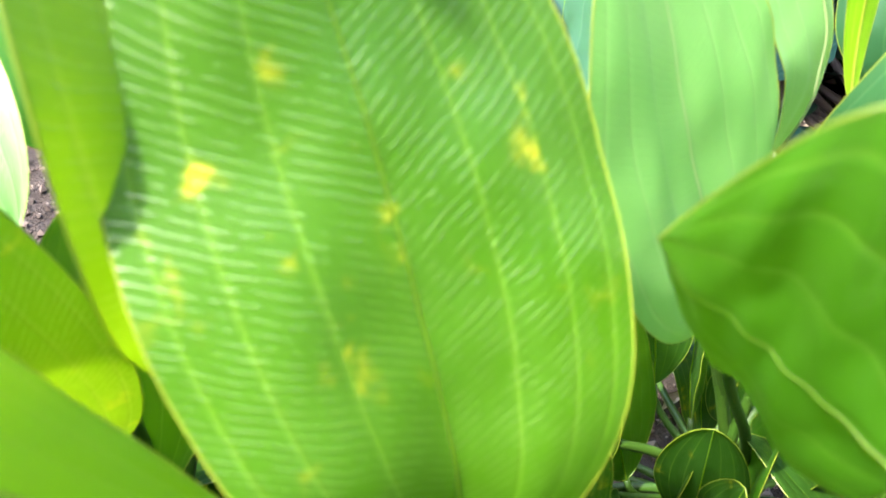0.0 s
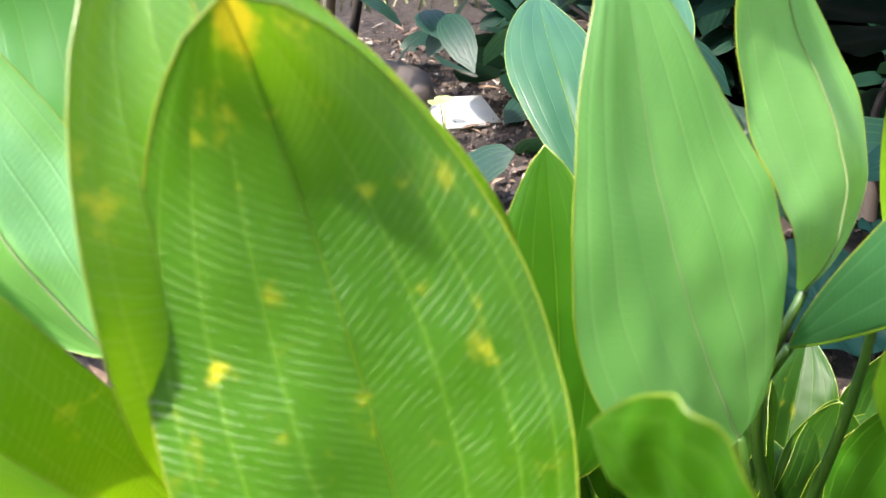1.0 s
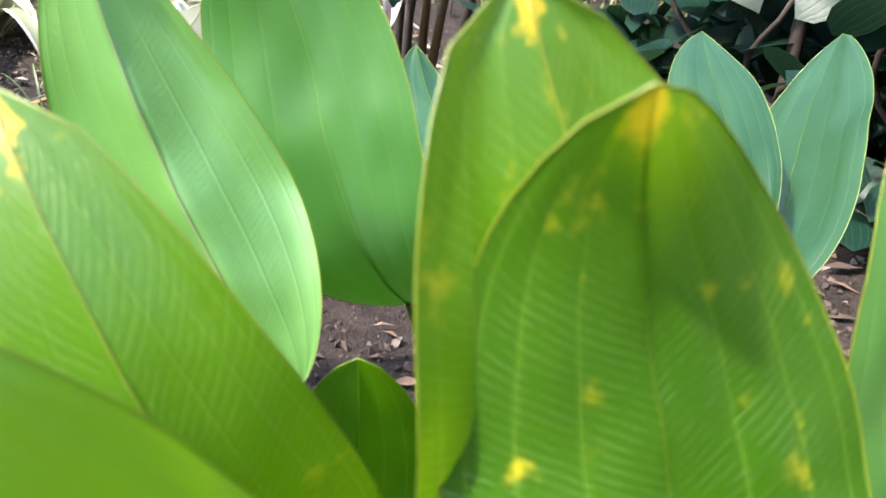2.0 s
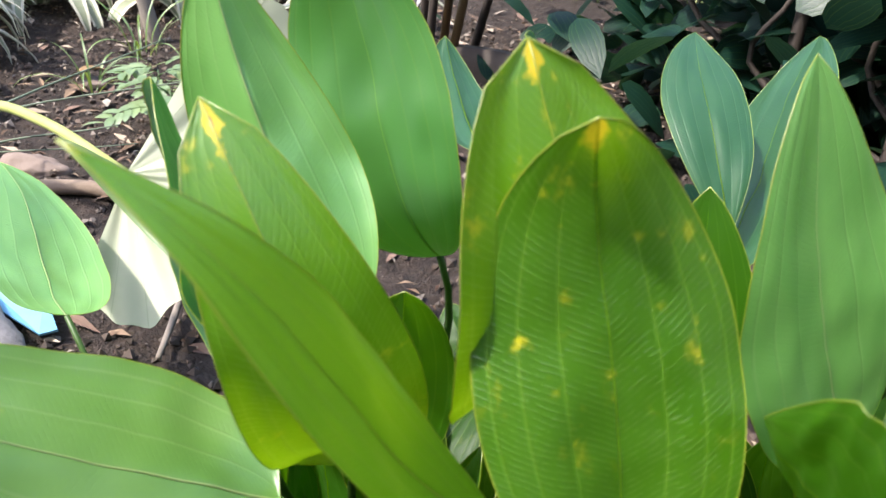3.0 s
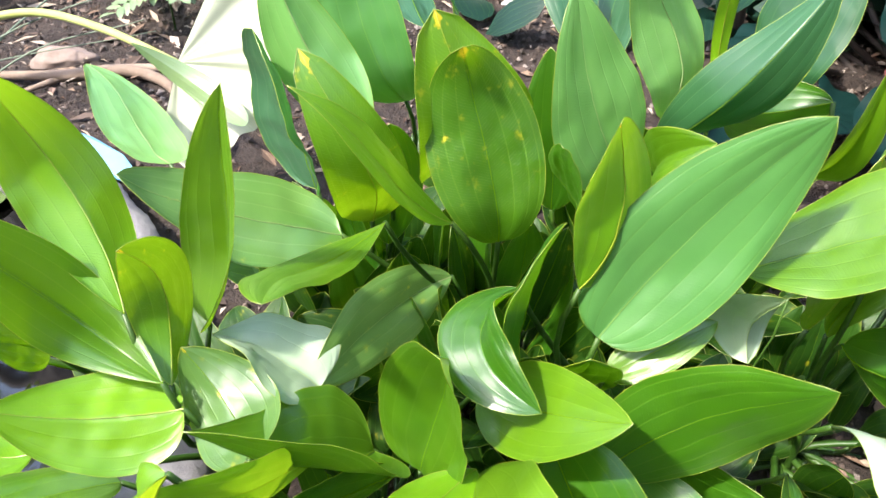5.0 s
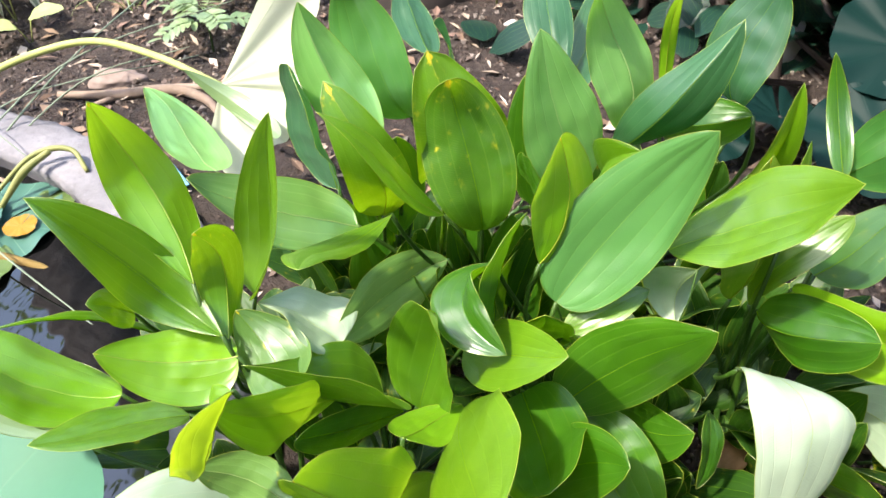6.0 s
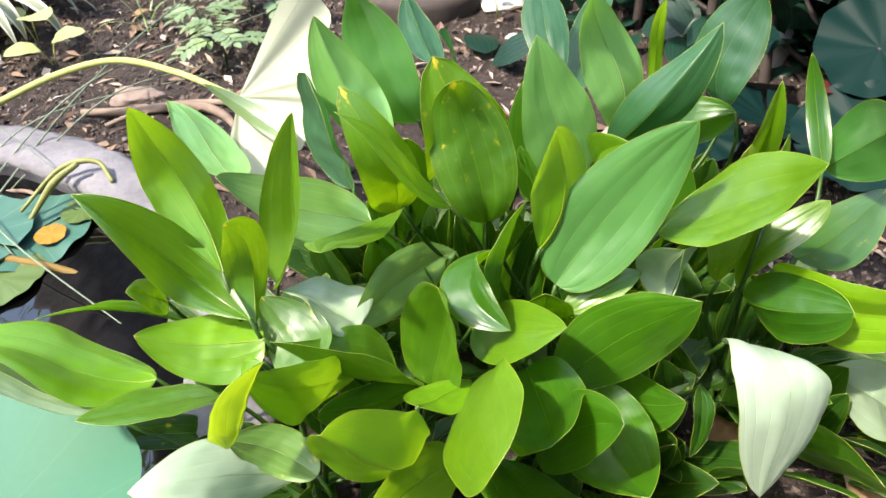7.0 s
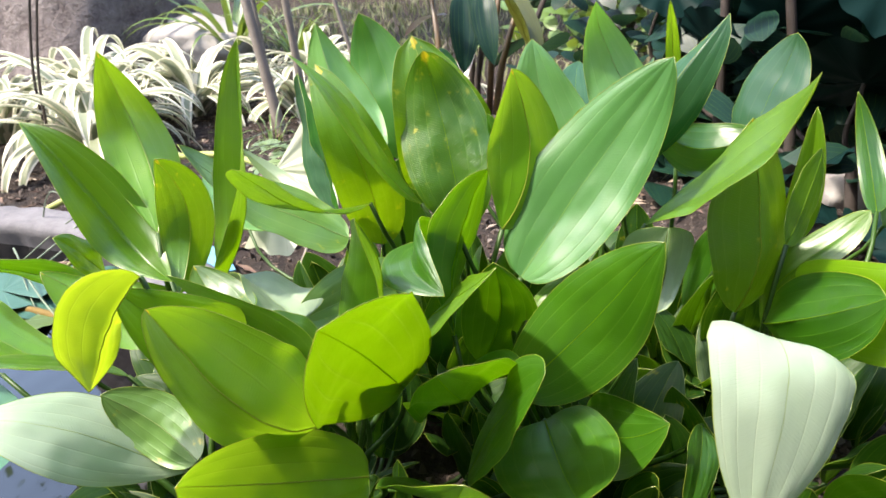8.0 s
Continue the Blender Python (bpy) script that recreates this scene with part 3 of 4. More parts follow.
far_right = thing("sword_plant", (0.27, 0.09, 0.0), "broad-leaved marsh plant with drooping leaves painted pale as if sunlit", "plant", "broad-leaved marsh plants")
rear = thing("sword_plant", (0.17, 0.3, 0.0), "broad-leaved marsh plant, upright leaves tinted bluish for sky sheen", "plant", "broad-leaved marsh plants")
behind = thing("sword_plant", (-0.02, 0.42, 0.0), "broad-leaved marsh plant with dull bluish leaves", "plant", "broad-leaved marsh plants")
rear_left = thing("sword_plant", (-0.16, 0.24, 0.0), "broad-leaved marsh plant, upright leaves with sky sheen in their colour", "plant", "broad-leaved marsh plants")
edge = thing("sword_plant", (-0.18, -0.14, 0.0), "low broad-leaved marsh plant with leaves over the kerb", "plant", "broad-leaved marsh plants")
leaf(back, (-0.021, 0.105, 0.257), -93, 80, 73, 0.179, 0.089, -0.001, 0.019, 9, 0.48, 0.81, M_YTIP, 0.03, "upright green leaf with a yellow tip", twist=-4, bend2=0.051, fold2=-45)
leaf(back, (-0.066, 0.215, 0.282), -172, 64, -44, 0.177, 0.107, -0.324, 0.038, 5, 0.39, 0.49, M_YEDGE, 0.03, "upright green leaf with a yellow mottled tip", twist=-18, bend2=-0.000, fold2=4)
leaf(rear_left, (-0.145, 0.179, 0.203), -159, 72, -54, 0.228, 0.070, -0.227, -0.033, 13, 0.45, 0.52, M_YEDGE, 0.05, "folded green leaf with yellow spots and tip", twist=-25, bend2=0.044, fold2=-2)
leaf(back, (-0.057, 0.087, 0.289), -123, 54, 26, 0.189, 0.043, 0.006, -0.017, 14, 0.44, 1.15, M_LIME, 0.05, twist=0, bend2=-0.034, fold2=-8)
leaf(rear_left, (-0.145, 0.192, 0.291), -72, 63, -130, 0.176, 0.083, 0.006, 0.051, 35, 0.41, 0.93, M_SHEEN, 0.05, twist=-21, bend2=-0.012, fold2=-3)
leaf(rear_left, (-0.127, 0.284, 0.273), -108, 70, 112, 0.191, 0.095, 0.028, -0.009, 19, 0.48, 0.74, M_SHEEN_BLUE, 0.05, twist=2, bend2=0.063, fold2=1)
leaf(rear_left, (-0.192, 0.169, 0.246), -80, 77, -47, 0.158, 0.130, 0.042, 0.061, -9, 0.36, 0.60, M_TEAL, 0.05, twist=3, bend2=-0.007, fold2=2)
leaf(left, (-0.273, -0.034, 0.289), -55, 61, 170, 0.181, 0.079, 0.153, -0.135, 19, 0.47, 0.91, M_LIME, 0.06, twist=7, bend2=-0.023, fold2=9)
leaf(left, (-0.240, -0.067, 0.258), -84, 43, 28, 0.201, 0.078, -0.163, 0.028, 37, 0.48, 0.93, M_LEAF, 0.06, twist=-21, bend2=-0.072, fold2=8)
leaf(rear_left, (-0.415, 0.308, 0.153), -50, 15, 155, 0.199, 0.098, 0.021, -0.037, 4, 0.37, 0.75, M_SHEEN, 0.04, twist=-8, bend2=0.042, fold2=2)
leaf(back, (-0.161, 0.127, 0.230), -124, 38, -162, 0.201, 0.101, 0.066, -0.008, 4, 0.36, 0.73, M_SHEEN_MOTTLED, 0.06, "grey-green leaf mottled with yellow", twist=-15, bend2=-0.009, fold2=-6)
leaf(left, (-0.242, 0.013, 0.228), 103, 74, 119, 0.241, 0.072, 0.059, 0.025, -31, 0.27, 0.88, M_LEAF, 0.04, twist=-51, bend2=0.022, fold2=7)
leaf(left, (-0.242, -0.057, 0.242), -33, 85, 162, 0.123, 0.058, 0.177, -0.196, 25, 0.48, 0.80, M_YEDGE, 0.05, twist=-6, bend2=0.022, fold2=-3)
leaf(back, (-0.110, 0.083, 0.288), -169, 25.5, -0.3, 0.192, 0.054, -0.077, 0.117, 5, 0.55, 0.78, M_LEAF, 0.06, twist=-15, bend2=-0.032, fold2=-4)
leaf(back, (-0.063, 0.130, 0.186), -147, 3, 63, 0.176, 0.070, -0.006, 0.057, 9, 0.48, 0.83, M_SHEEN_MOTTLED, 0.08, "grey-green leaf with pale spots", twist=12, bend2=-0.014, fold2=1)
leaf(front, (-0.148, -0.018, 0.202), -79, 20, -17, 0.093, 0.102, 0.088, 0.022, 22, 0.30, 0.89, M_LIT_PALE, 0.08, twist=-24, bend2=-0.014, fold2=-7)
leaf(edge, (-0.170, -0.105, 0.238), -45, 13, -155, 0.099, 0.072, 0.199, 0.005, 13, 0.42, 0.73, M_YSPOT, 0.06, twist=10, bend2=-0.004, fold2=4)
leaf(front, (-0.105, -0.039, 0.154), -134, 49, 172, 0.187, 0.110, 0.058, 0.073, -31, 0.30, 1.03, M_LEAF, 0.06, twist=-45, bend2=0.007, fold2=4)
leaf(front, (-0.065, -0.055, 0.159), 147, 78, -107, 0.182, 0.099, -0.147, -0.069, 24, 0.29, 0.72, M_LEAF, 0.06, twist=9, bend2=0.013, fold2=14)
leaf(right, (-0.001, 0.030, 0.281), 169, -4, -46, 0.104, 0.065, 0.267, 0.189, 28, 0.42, 0.78, M_DEEP, 0.1, twist=5, bend2=0.004, fold2=-2)
leaf(front, (-0.025, -0.007, 0.207), 135, 39, 146, 0.169, 0.069, -0.020, -0.042, 10, 0.42, 0.85, M_LEAF, 0.06, twist=6, bend2=-0.009, fold2=-1)
leaf(right, (0.015, 0.026, 0.157), 152, 61, -160, 0.149, 0.068, -0.02, 0.08, 8, 0.48, 0.75, M_DEEP, 0.06)
leaf(right, (0.070, -0.054, 0.184), 104, 53, -78, 0.186, 0.082, -0.115, -0.002, -4, 0.35, 0.81, M_DEEP, 0.06, twist=3, bend2=-0.021, fold2=3)
leaf(right, (0.059, 0.012, 0.255), 77, 57, -59, 0.215, 0.093, -0.052, -0.024, 12, 0.37, 0.76, M_SHEEN_BLUE, 0.03, twist=-17, bend2=0.006, fold2=-14)
leaf(right, (0.041, 0.022, 0.294), 52, 85, 92, 0.135, 0.074, 0.011, -0.152, 15, 0.48, 0.83, M_LIME, 0.04, twist=-38, bend2=-0.034, fold2=4)
leaf(rear, (0.086, 0.208, 0.251), -82, 71, 41, 0.187, 0.099, 0.029, -0.078, 8, 0.40, 0.76, M_SHEEN, 0.04, twist=-14, bend2=-0.000, fold2=-0)
leaf(rear, (0.122, 0.265, 0.283), -104, 77, -130, 0.181, 0.101, 0.015, -0.109, 11, 0.39, 0.89, M_SHEEN, 0.04, twist=-9, bend2=-0.067, fold2=8)
leaf(behind, (0.053, 0.404, 0.251), -13, 32, -1, 0.189, 0.066, 0.101, -0.049, 6, 0.52, 0.91, M_TEAL, 0.04, twist=-0, bend2=0.008, fold2=-2)
leaf(behind, (0.049, 0.404, 0.212), 20, 34, 44, 0.249, 0.120, 0.001, -0.005, 6, 0.41, 0.80, M_TEAL, 0.04, twist=4, bend2=-0.010, fold2=1)
leaf(rear, (0.115, 0.250, 0.264), 114, 60, -98, 0.214, 0.071, 0.247, -0.007, -31, 0.56, 0.70, M_TEAL, 0.04, twist=51, bend2=-0.013, fold2=-14)
leaf(rear, (0.271, 0.396, 0.245), 98, 83, -42, 0.164, 0.102, 0.093, -0.047, 4, 0.43, 0.73, M_TEAL, 0.04, twist=-18, bend2=0.052, fold2=-3)
leaf(rear, (0.170, 0.300, 0.290), -169, 69, -14, 0.181, 0.017, 0.18, -0.00, 14, 0.42, 0.79, M_LIME, 0.06)
leaf(right, (0.158, 0.052, 0.295), 122, 47, -25, 0.189, 0.098, -0.109, -0.086, 13, 0.40, 1.03, M_LEAF, 0.06, twist=-16, bend2=0.013, fold2=3)
leaf(far_right, (0.262, 0.100, 0.183), 76, 56, -10, 0.136, 0.042, 0.114, -0.009, 13, 0.51, 0.63, M_LEAF, 0.06, twist=-45, bend2=0.053, fold2=-8)
leaf(far_right, (0.236, 0.084, 0.205), -13, 88, 147, 0.174, 0.103, -0.049, -0.068, 18, 0.44, 0.82, M_YEDGE, 0.04, twist=-9, bend2=-0.026, fold2=7)
leaf(far_right, (0.226, -0.021, 0.220), 171, -20, 20, 0.147, 0.101, 0.530, 0.052, -0, 0.49, 0.75, M_LIT_PALE, 0.08, "large drooping leaf painted pale for sun glare", twist=-9, bend2=0.059, fold2=-10)
leaf(far_right, (0.260, 0.069, 0.206), 147, 33, 96, 0.144, 0.078, -0.134, -0.036, 27, 0.47, 0.60, M_DEEP, 0.06, twist=6, bend2=-0.031, fold2=-19)
leaf(far_right, (0.278, 0.055, 0.253), 117, 17, -87, 0.181, 0.080, 0.19, 0.08, 18, 0.39, 0.75, M_LIME, 0.05)
leaf(far_right, (0.372, 0.062, 0.091), -179, 37, 101, 0.192, 0.079, 0.10, -0.00, 16, 0.45, 0.80, M_LIT_PALE, 0.06)
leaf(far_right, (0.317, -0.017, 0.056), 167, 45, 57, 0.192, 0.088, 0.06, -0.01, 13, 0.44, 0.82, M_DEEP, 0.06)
leaf(right, (0.178, 0.016, 0.307), -38, -84, -24, 0.079, 0.070, 0.178, -0.015, 32, 0.50, 0.60, M_LIT_PALE, 0.05, stem=0.35, twist=-3, bend2=-0.049, fold2=8)
leaf(right, (0.009, -0.025, 0.212), 16, 65, 82, 0.146, 0.085, 0.10, 0.00, 13, 0.58, 0.78, M_DEEP, 0.06)
leaf(front, (-0.023, -0.069, 0.181), 167, 39, -53, 0.263, 0.107, 0.04, -0.01, -7, 0.51, 0.60, M_LEAF, 0.14)
leaf(right, (0.034, -0.059, 0.206), 170, 29, -28, 0.169, 0.091, -0.13, 0.01, 15, 0.34, 0.51, M_DEEP, 0.2)
leaf(right, (0.049, -0.125, 0.150), 123, 57, -43, 0.152, 0.070, 0.01, -0.08, 7, 0.43, 0.66, M_DEEP, 0.12)
leaf(right, (0.091, -0.043, 0.152), 159, 18, -19, 0.161, 0.101, -0.124, 0.027, 18, 0.35, 0.72, M_DEEP, 0.06, twist=15, bend2=0.015, fold2=6)
leaf(right, (0.116, 0.014, 0.127), 138, 27, 106, 0.125, 0.069, -0.07, -0.13, 1, 0.43, 0.75, M_DEEP, 0.06)
leaf(right, (0.214, -0.022, 0.154), -172, -42, 42, 0.075, 0.032, 0.12, 0.02, 16, 0.41, 0.79, M_DEEP, 0.06)
leaf(edge, (-0.230, -0.070, 0.234), -115, 23, -160, 0.122, 0.081, 0.12, 0.01, 21, 0.34, 0.81, M_LIME, 0.06)
leaf(edge, (-0.184, -0.161, 0.310), -127, -58, -42, 0.101, 0.088, -0.047, -0.137, 33, 0.33, 0.97, M_YELLOW, 0.1, "bright yellow-green curled leaf", twist=-47, bend2=0.023, fold2=6)
leaf(front, (-0.141, -0.073, 0.187), -149, 45, 104, 0.164, 0.075, 0.077, -0.003, 13, 0.45, 0.80, M_LIME, 0.1, twist=-22, bend2=-0.026, fold2=4)
leaf(front, (-0.084, -0.049, 0.143), -145, 36, -85, 0.150, 0.058, 0.03, 0.07, 11, 0.46, 0.80, M_DEEP, 0.06)
leaf(front, (-0.056, -0.144, 0.195), -151, 51, -64, 0.176, 0.109, -0.126, 0.069, 30, 0.49, 0.86, M_LIME, 0.1, twist=4, bend2=-0.042, fold2=32)
leaf(front, (-0.033, -0.128, 0.135), -161, 32, -110, 0.187, 0.076, 0.100, 0.011, -4, 0.36, 0.73, M_LIME, 0.05, twist=14, bend2=-0.008, fold2=3)
leaf(front, (-0.059, -0.145, 0.245), 25, -32, -174, 0.104, 0.055, 0.07, 0.04, 6, 0.41, 0.78, M_LIME, 0.08)
leaf(edge, (-0.182, -0.159, 0.133), -124, 30, 42, 0.169, 0.074, 0.065, 0.043, -6, 0.54, 0.86, M_LIT_PALE, 0.06, twist=-41, bend2=-0.048, fold2=-7)
leaf(edge, (-0.160, -0.171, 0.157), -93, 34, -127, 0.092, 0.052, 0.14, -0.03, 12, 0.43, 0.70, M_SHEEN_MOTTLED, 0.05)
leaf(left, (-0.363, -0.081, 0.168), -103, 18, -21, 0.222, 0.127, 0.051, 0.009, 9, 0.42, 0.79, M_LIME, 0.05, twist=-14, bend2=-0.061, fold2=8)
leaf(edge, (-0.283, -0.099, 0.173), -129, 22, -18, 0.138, 0.074, 0.008, 0.008, 10, 0.40, 0.81, M_LEAF, 0.06, twist=3, bend2=0.011, fold2=2)
leaf(left, (-0.348, -0.015, 0.185), -126, 31, -44, 0.156, 0.065, 0.09, 0.00, 13, 0.42, 0.78, M_DEEP, 0.05)
leaf(edge, (-0.382, -0.143, 0.187), -80, 32, 132, 0.183, 0.077, 0.09, -0.01, 10, 0.44, 0.80, M_LIT_PALE, 0.05)
leaf(left, (-0.346, -0.036, 0.241), -165, 54, 52, 0.066, 0.041, 0.05, -0.00, 6, 0.44, 0.79, M_LEAF, 0.06)
leaf(rear, (0.382, 0.279, 0.225), 177, 48, 65, 0.198, 0.092, 0.12, 0.01, 13, 0.42, 0.79, M_SHEEN_BLUE, 0.04)
leaf(far_right, (0.323, 0.121, 0.212), 44, -0, 169, 0.192, 0.079, 0.08, -0.02, 10, 0.43, 0.79, M_YSPOT, 0.04)
leaf(far_right, (0.365, 0.237, 0.254), -10, 46, -148, 0.139, 0.033, 0.16, 0.02, 35, 0.40, 0.78, M_DEEP, 0.06)
leaf(rear, (0.295, 0.328, 0.183), 171, 71, -168, 0.177, 0.041, 0.14, 0.03, 35, 0.43, 0.77, M_LEAF, 0.06)
leaf(far_right, (0.273, 0.104, 0.265), 19, 33, 111, 0.115, 0.041, -0.02, 0.00, 9, 0.42, 0.78, M_LEAF, 0.06)
leaf(rear, (0.252, 0.235, 0.328), -112, 8, -119, 0.103, 0.061, 0.28, 0.09, 18, 0.43, 0.73, M_DEEP, 0.06)
leaf(behind, (-0.132, 0.451, 0.268), -25, 19, 163, 0.156, 0.066, 0.07, -0.03, 13, 0.43, 0.77, M_TEAL, 0.04)
leaf(rear_left, (-0.083, 0.324, 0.320), -178, 51, 67, 0.123, 0.052, 0.05, 0.00, 12, 0.42, 0.78, M_TEAL, 0.04)
leaf(far_right, (0.238, -0.071, 0.059), 131, 42, 43, 0.170, 0.071, 0.07, -0.00, 13, 0.42, 0.78, M_DEEP, 0.06)
leaf(front, (0.011, -0.116, 0.128), 150, 38, 21, 0.204, 0.089, -0.06, -0.01, 11, 0.41, 0.76, M_DEEP, 0.06)
leaf(right, (0.102, 0.136, 0.308), 163, 51, -82, 0.103, 0.049, 0.14, -0.04, 32, 0.42, 0.85, M_LEAF, 0.06)
leaf(right, (0.038, 0.065, 0.327), -32, 16, 114, 0.052, 0.110, -0.014, -0.037, -5, 0.48, 0.85, M_DEEP, 0.03, "small curled yellow-green young leaf", stem=0.35, twist=14, bend2=-0.016, fold2=-7)
leaf(right, (0.069, 0.000, 0.227), 68, 24, -17, 0.089, 0.038, 0.07, 0.01, 12, 0.42, 0.74, M_LEAF, 0.06)
leaf(rear, (0.028, 0.285, 0.145), -90, 85, 100, 0.195, 0.070, 0.03, 0.02, 10, 0.45, 0.80, M_DEEP, 0.05)
leaf(rear_left, (-0.138, 0.205, 0.150), 90, 86, 75, 0.150, 0.064, 0.03, -0.02, 12, 0.48, 0.75, M_DEEP, 0.06)

# low leaves round the stalks, their dark colour standing in for clump shade
rnd = random.Random(77)
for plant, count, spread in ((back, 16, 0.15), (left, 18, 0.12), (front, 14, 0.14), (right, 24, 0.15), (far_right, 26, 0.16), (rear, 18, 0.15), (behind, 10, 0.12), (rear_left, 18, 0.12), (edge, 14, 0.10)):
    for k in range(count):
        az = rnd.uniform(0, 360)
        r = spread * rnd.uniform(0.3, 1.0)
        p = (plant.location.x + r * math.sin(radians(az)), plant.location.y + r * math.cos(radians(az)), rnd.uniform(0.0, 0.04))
        leaf(plant, p, az + rnd.uniform(-30, 30), rnd.uniform(25, 60), rnd.uniform(-50, 50), rnd.uniform(0.09, 0.13), rnd.uniform(0.05, 0.075), rnd.uniform(0.05, 0.15), rnd.uniform(-0.03, 0.03), rnd.uniform(8, 25), 0.42, 0.78, M_SHADED, 0.08)

# more upright low leaves in the same shade-dark colour
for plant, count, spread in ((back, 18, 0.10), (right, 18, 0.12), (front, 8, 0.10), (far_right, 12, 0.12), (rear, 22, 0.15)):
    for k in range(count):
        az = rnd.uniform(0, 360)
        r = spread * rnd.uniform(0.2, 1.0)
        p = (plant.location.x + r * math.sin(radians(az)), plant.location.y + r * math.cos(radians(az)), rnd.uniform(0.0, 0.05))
        leaf(plant, p, az, rnd.uniform(62, 84), rnd.uniform(-180, 180), rnd.uniform(0.09, 0.12), rnd.uniform(0.045, 0.06), rnd.uniform(-0.05, 0.08), rnd.uniform(-0.03, 0.03), rnd.uniform(8, 25), 0.42, 0.78, M_SHADED, 0.06)

# upright inner leaves in the shade of the tall ones, half painted darker for it
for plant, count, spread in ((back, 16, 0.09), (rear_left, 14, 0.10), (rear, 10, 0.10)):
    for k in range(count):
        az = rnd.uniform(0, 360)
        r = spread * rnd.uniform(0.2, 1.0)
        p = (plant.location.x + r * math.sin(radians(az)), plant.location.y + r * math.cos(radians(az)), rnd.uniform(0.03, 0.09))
        leaf(plant, p, az, rnd.uniform(68, 86), rnd.uniform(-180, 180), rnd.uniform(0.11, 0.15), rnd.uniform(0.055, 0.075), rnd.uniform(-0.05, 0.06), rnd.uniform(-0.03, 0.03), rnd.uniform(5, 18), 0.42, 0.78, M_DEEP if k % 2 else M_SHADED, 0.05)

# ---- pond plants ----
lotus = thing("lotus_plant", (-0.62, -0.30, WATER_Z), "lotus with a round teal leaf standing over the water", "lotus", "pond plants")
pad(lotus, Vector((-0.515, -0.285, 0.105)) - lotus.location, 0.205, M_PAD_FRESH, 0.10, (-0.05, 0.03), False, "leaf", 3)
part("stalk", tube(curve_points([Vector((0, 0, -0.06)), Vector((0.03, 0.0, 0.06)), Vector((0.06, 0.01, 0.135))], 6), (0.005, 0.004, 0.004)), M_STEM, lotus)

for centre, radius, material, label, seed in (
    ((-0.83, 0.33, WATER_Z + 0.006), 0.10, M_PAD, "floating teal lily pad with a yellowed torn rim", 1),
    ((-0.93, 0.30, WATER_Z + 0.012), 0.11, M_PAD, "floating blue-green lily pad with orange edge", 2),
    ((-0.82, 0.215, WATER_Z + 0.005), 0.07, M_PAD_OLD, "mottled yellow-green ageing lily pad", 5),
    ((-0.785, 0.318, WATER_Z + 0.014), 0.026, M_PAD_RUST, "torn orange-brown piece of an ageing lily pad", 8),
    ((-0.765, 0.385, WATER_Z + 0.012), 0.035, M_PAD_OLD, "small yellow-green lily pad beside the kerb", 9),
    ((-1.15, 0.18, WATER_Z + 0.006), 0.13, M_PAD, "floating teal lily pad on dark water", 6),
):
    lily = thing("lily_pad", (*centre[:2], WATER_Z), label, "lily pad", "pads on the pond")
    pad(lily, Vector(centre) - lily.location, radius, material, 0.03, (0.04, -0.03), True, "pad", seed, 0.02)
    part("stalk", tube([Vector((0, 0, 0.004)), Vector((0.02, 0.0, -0.05)), Vector((0.03, 0.02, -0.15))], (0.003, 0.003)), M_STEM, lily)


def stalk(name, points, radii, material, label, category, group="", sides=8, n=8):
    ob = part(name, tube(curve_points([Vector(p) for p in points], n), radii, sides), material)
    return tagged(ob, label, category, group)


stalk("floating_stalk", [(-1.05, 0.25, -0.02), (-0.86, 0.262, 0.0), (-0.70, 0.245, -0.012), (-0.66, 0.235, -0.06)], (0.007, 0.007, 0.006), M_STRAW, "thick yellow-brown stalk lying on the pond", "stalk", "pond stalks")
stalk("floating_stalk", [(-1.0, 0.20, -0.03), (-0.84, 0.205, -0.024), (-0.70, 0.225, -0.03)], (0.004, 0.004), M_ROOT, "thin brown stalk lying on the water", "stalk", "pond stalks")
stalk("floating_stalk", [(-1.02, 0.455, -0.025), (-0.9, 0.44, 0.0), (-0.82, 0.40, -0.03)], (0.004, 0.004), M_ROOT, "dull reddish stalk beside the kerb", "stalk", "pond stalks")

drooping = thing("drooping_lotus", (-1.25, 0.55, WATER_Z), "lotus leaf drooping on a long arched stalk", "lotus", "pond plants")
o = drooping.location
part("stalk", tube(curve_points([Vector(p) - o for p in ((-1.25, 0.45, -0.06), (-1.16, 0.60, 0.02), (-1.026, 0.638, 0.08), (-0.893, 0.654, 0.13), (-0.775, 0.656, 0.155), (-0.602, 0.551, 0.19), (-0.457, 0.463, 0.195))], 8), (0.0075, 0.007, 0.0065, 0.005), 10), M_STEM, drooping)
part("leaf", blade(blade_frames(Vector((-0.341, 0.377, 0.169)) - o, -70, 23, -132, 0.176, 0.036, 0.18, 0.01, 15, 0.40, 0.80, 30), 15, 0.05, 3, 7)[0], M_FERN, drooping)


def folded_lotus_leaf(centre, across, upward):
    """A big round leaf that hangs folded from its stalk, pleated along its rays."""
    bm = bmesh.new()
    layer = bm.loops.layers.uv.new("UVMap")
    out_way, grid, uvs = across.cross(upward), [], {}
    for i in range(73):
        a = radians(-108 + 168 * i / 72)
        reach = 0.125 + 0.075 * math.exp(-(((a - radians(45)) / 0.42) ** 2)) + 0.012 * math.exp(-(((a + radians(84)) / 0.35) ** 2))
        reach *= 1 + 0.035 * math.sin(9 * a + 1.0) + 0.02 * math.sin(23 * a)
        line = []
        for j in range(13):
            f = j / 12
            pleat = 0.005 * f * math.sin(8.5 * a) + 0.002 * f * math.sin(21 * a + 2) + 0.022 * f * f
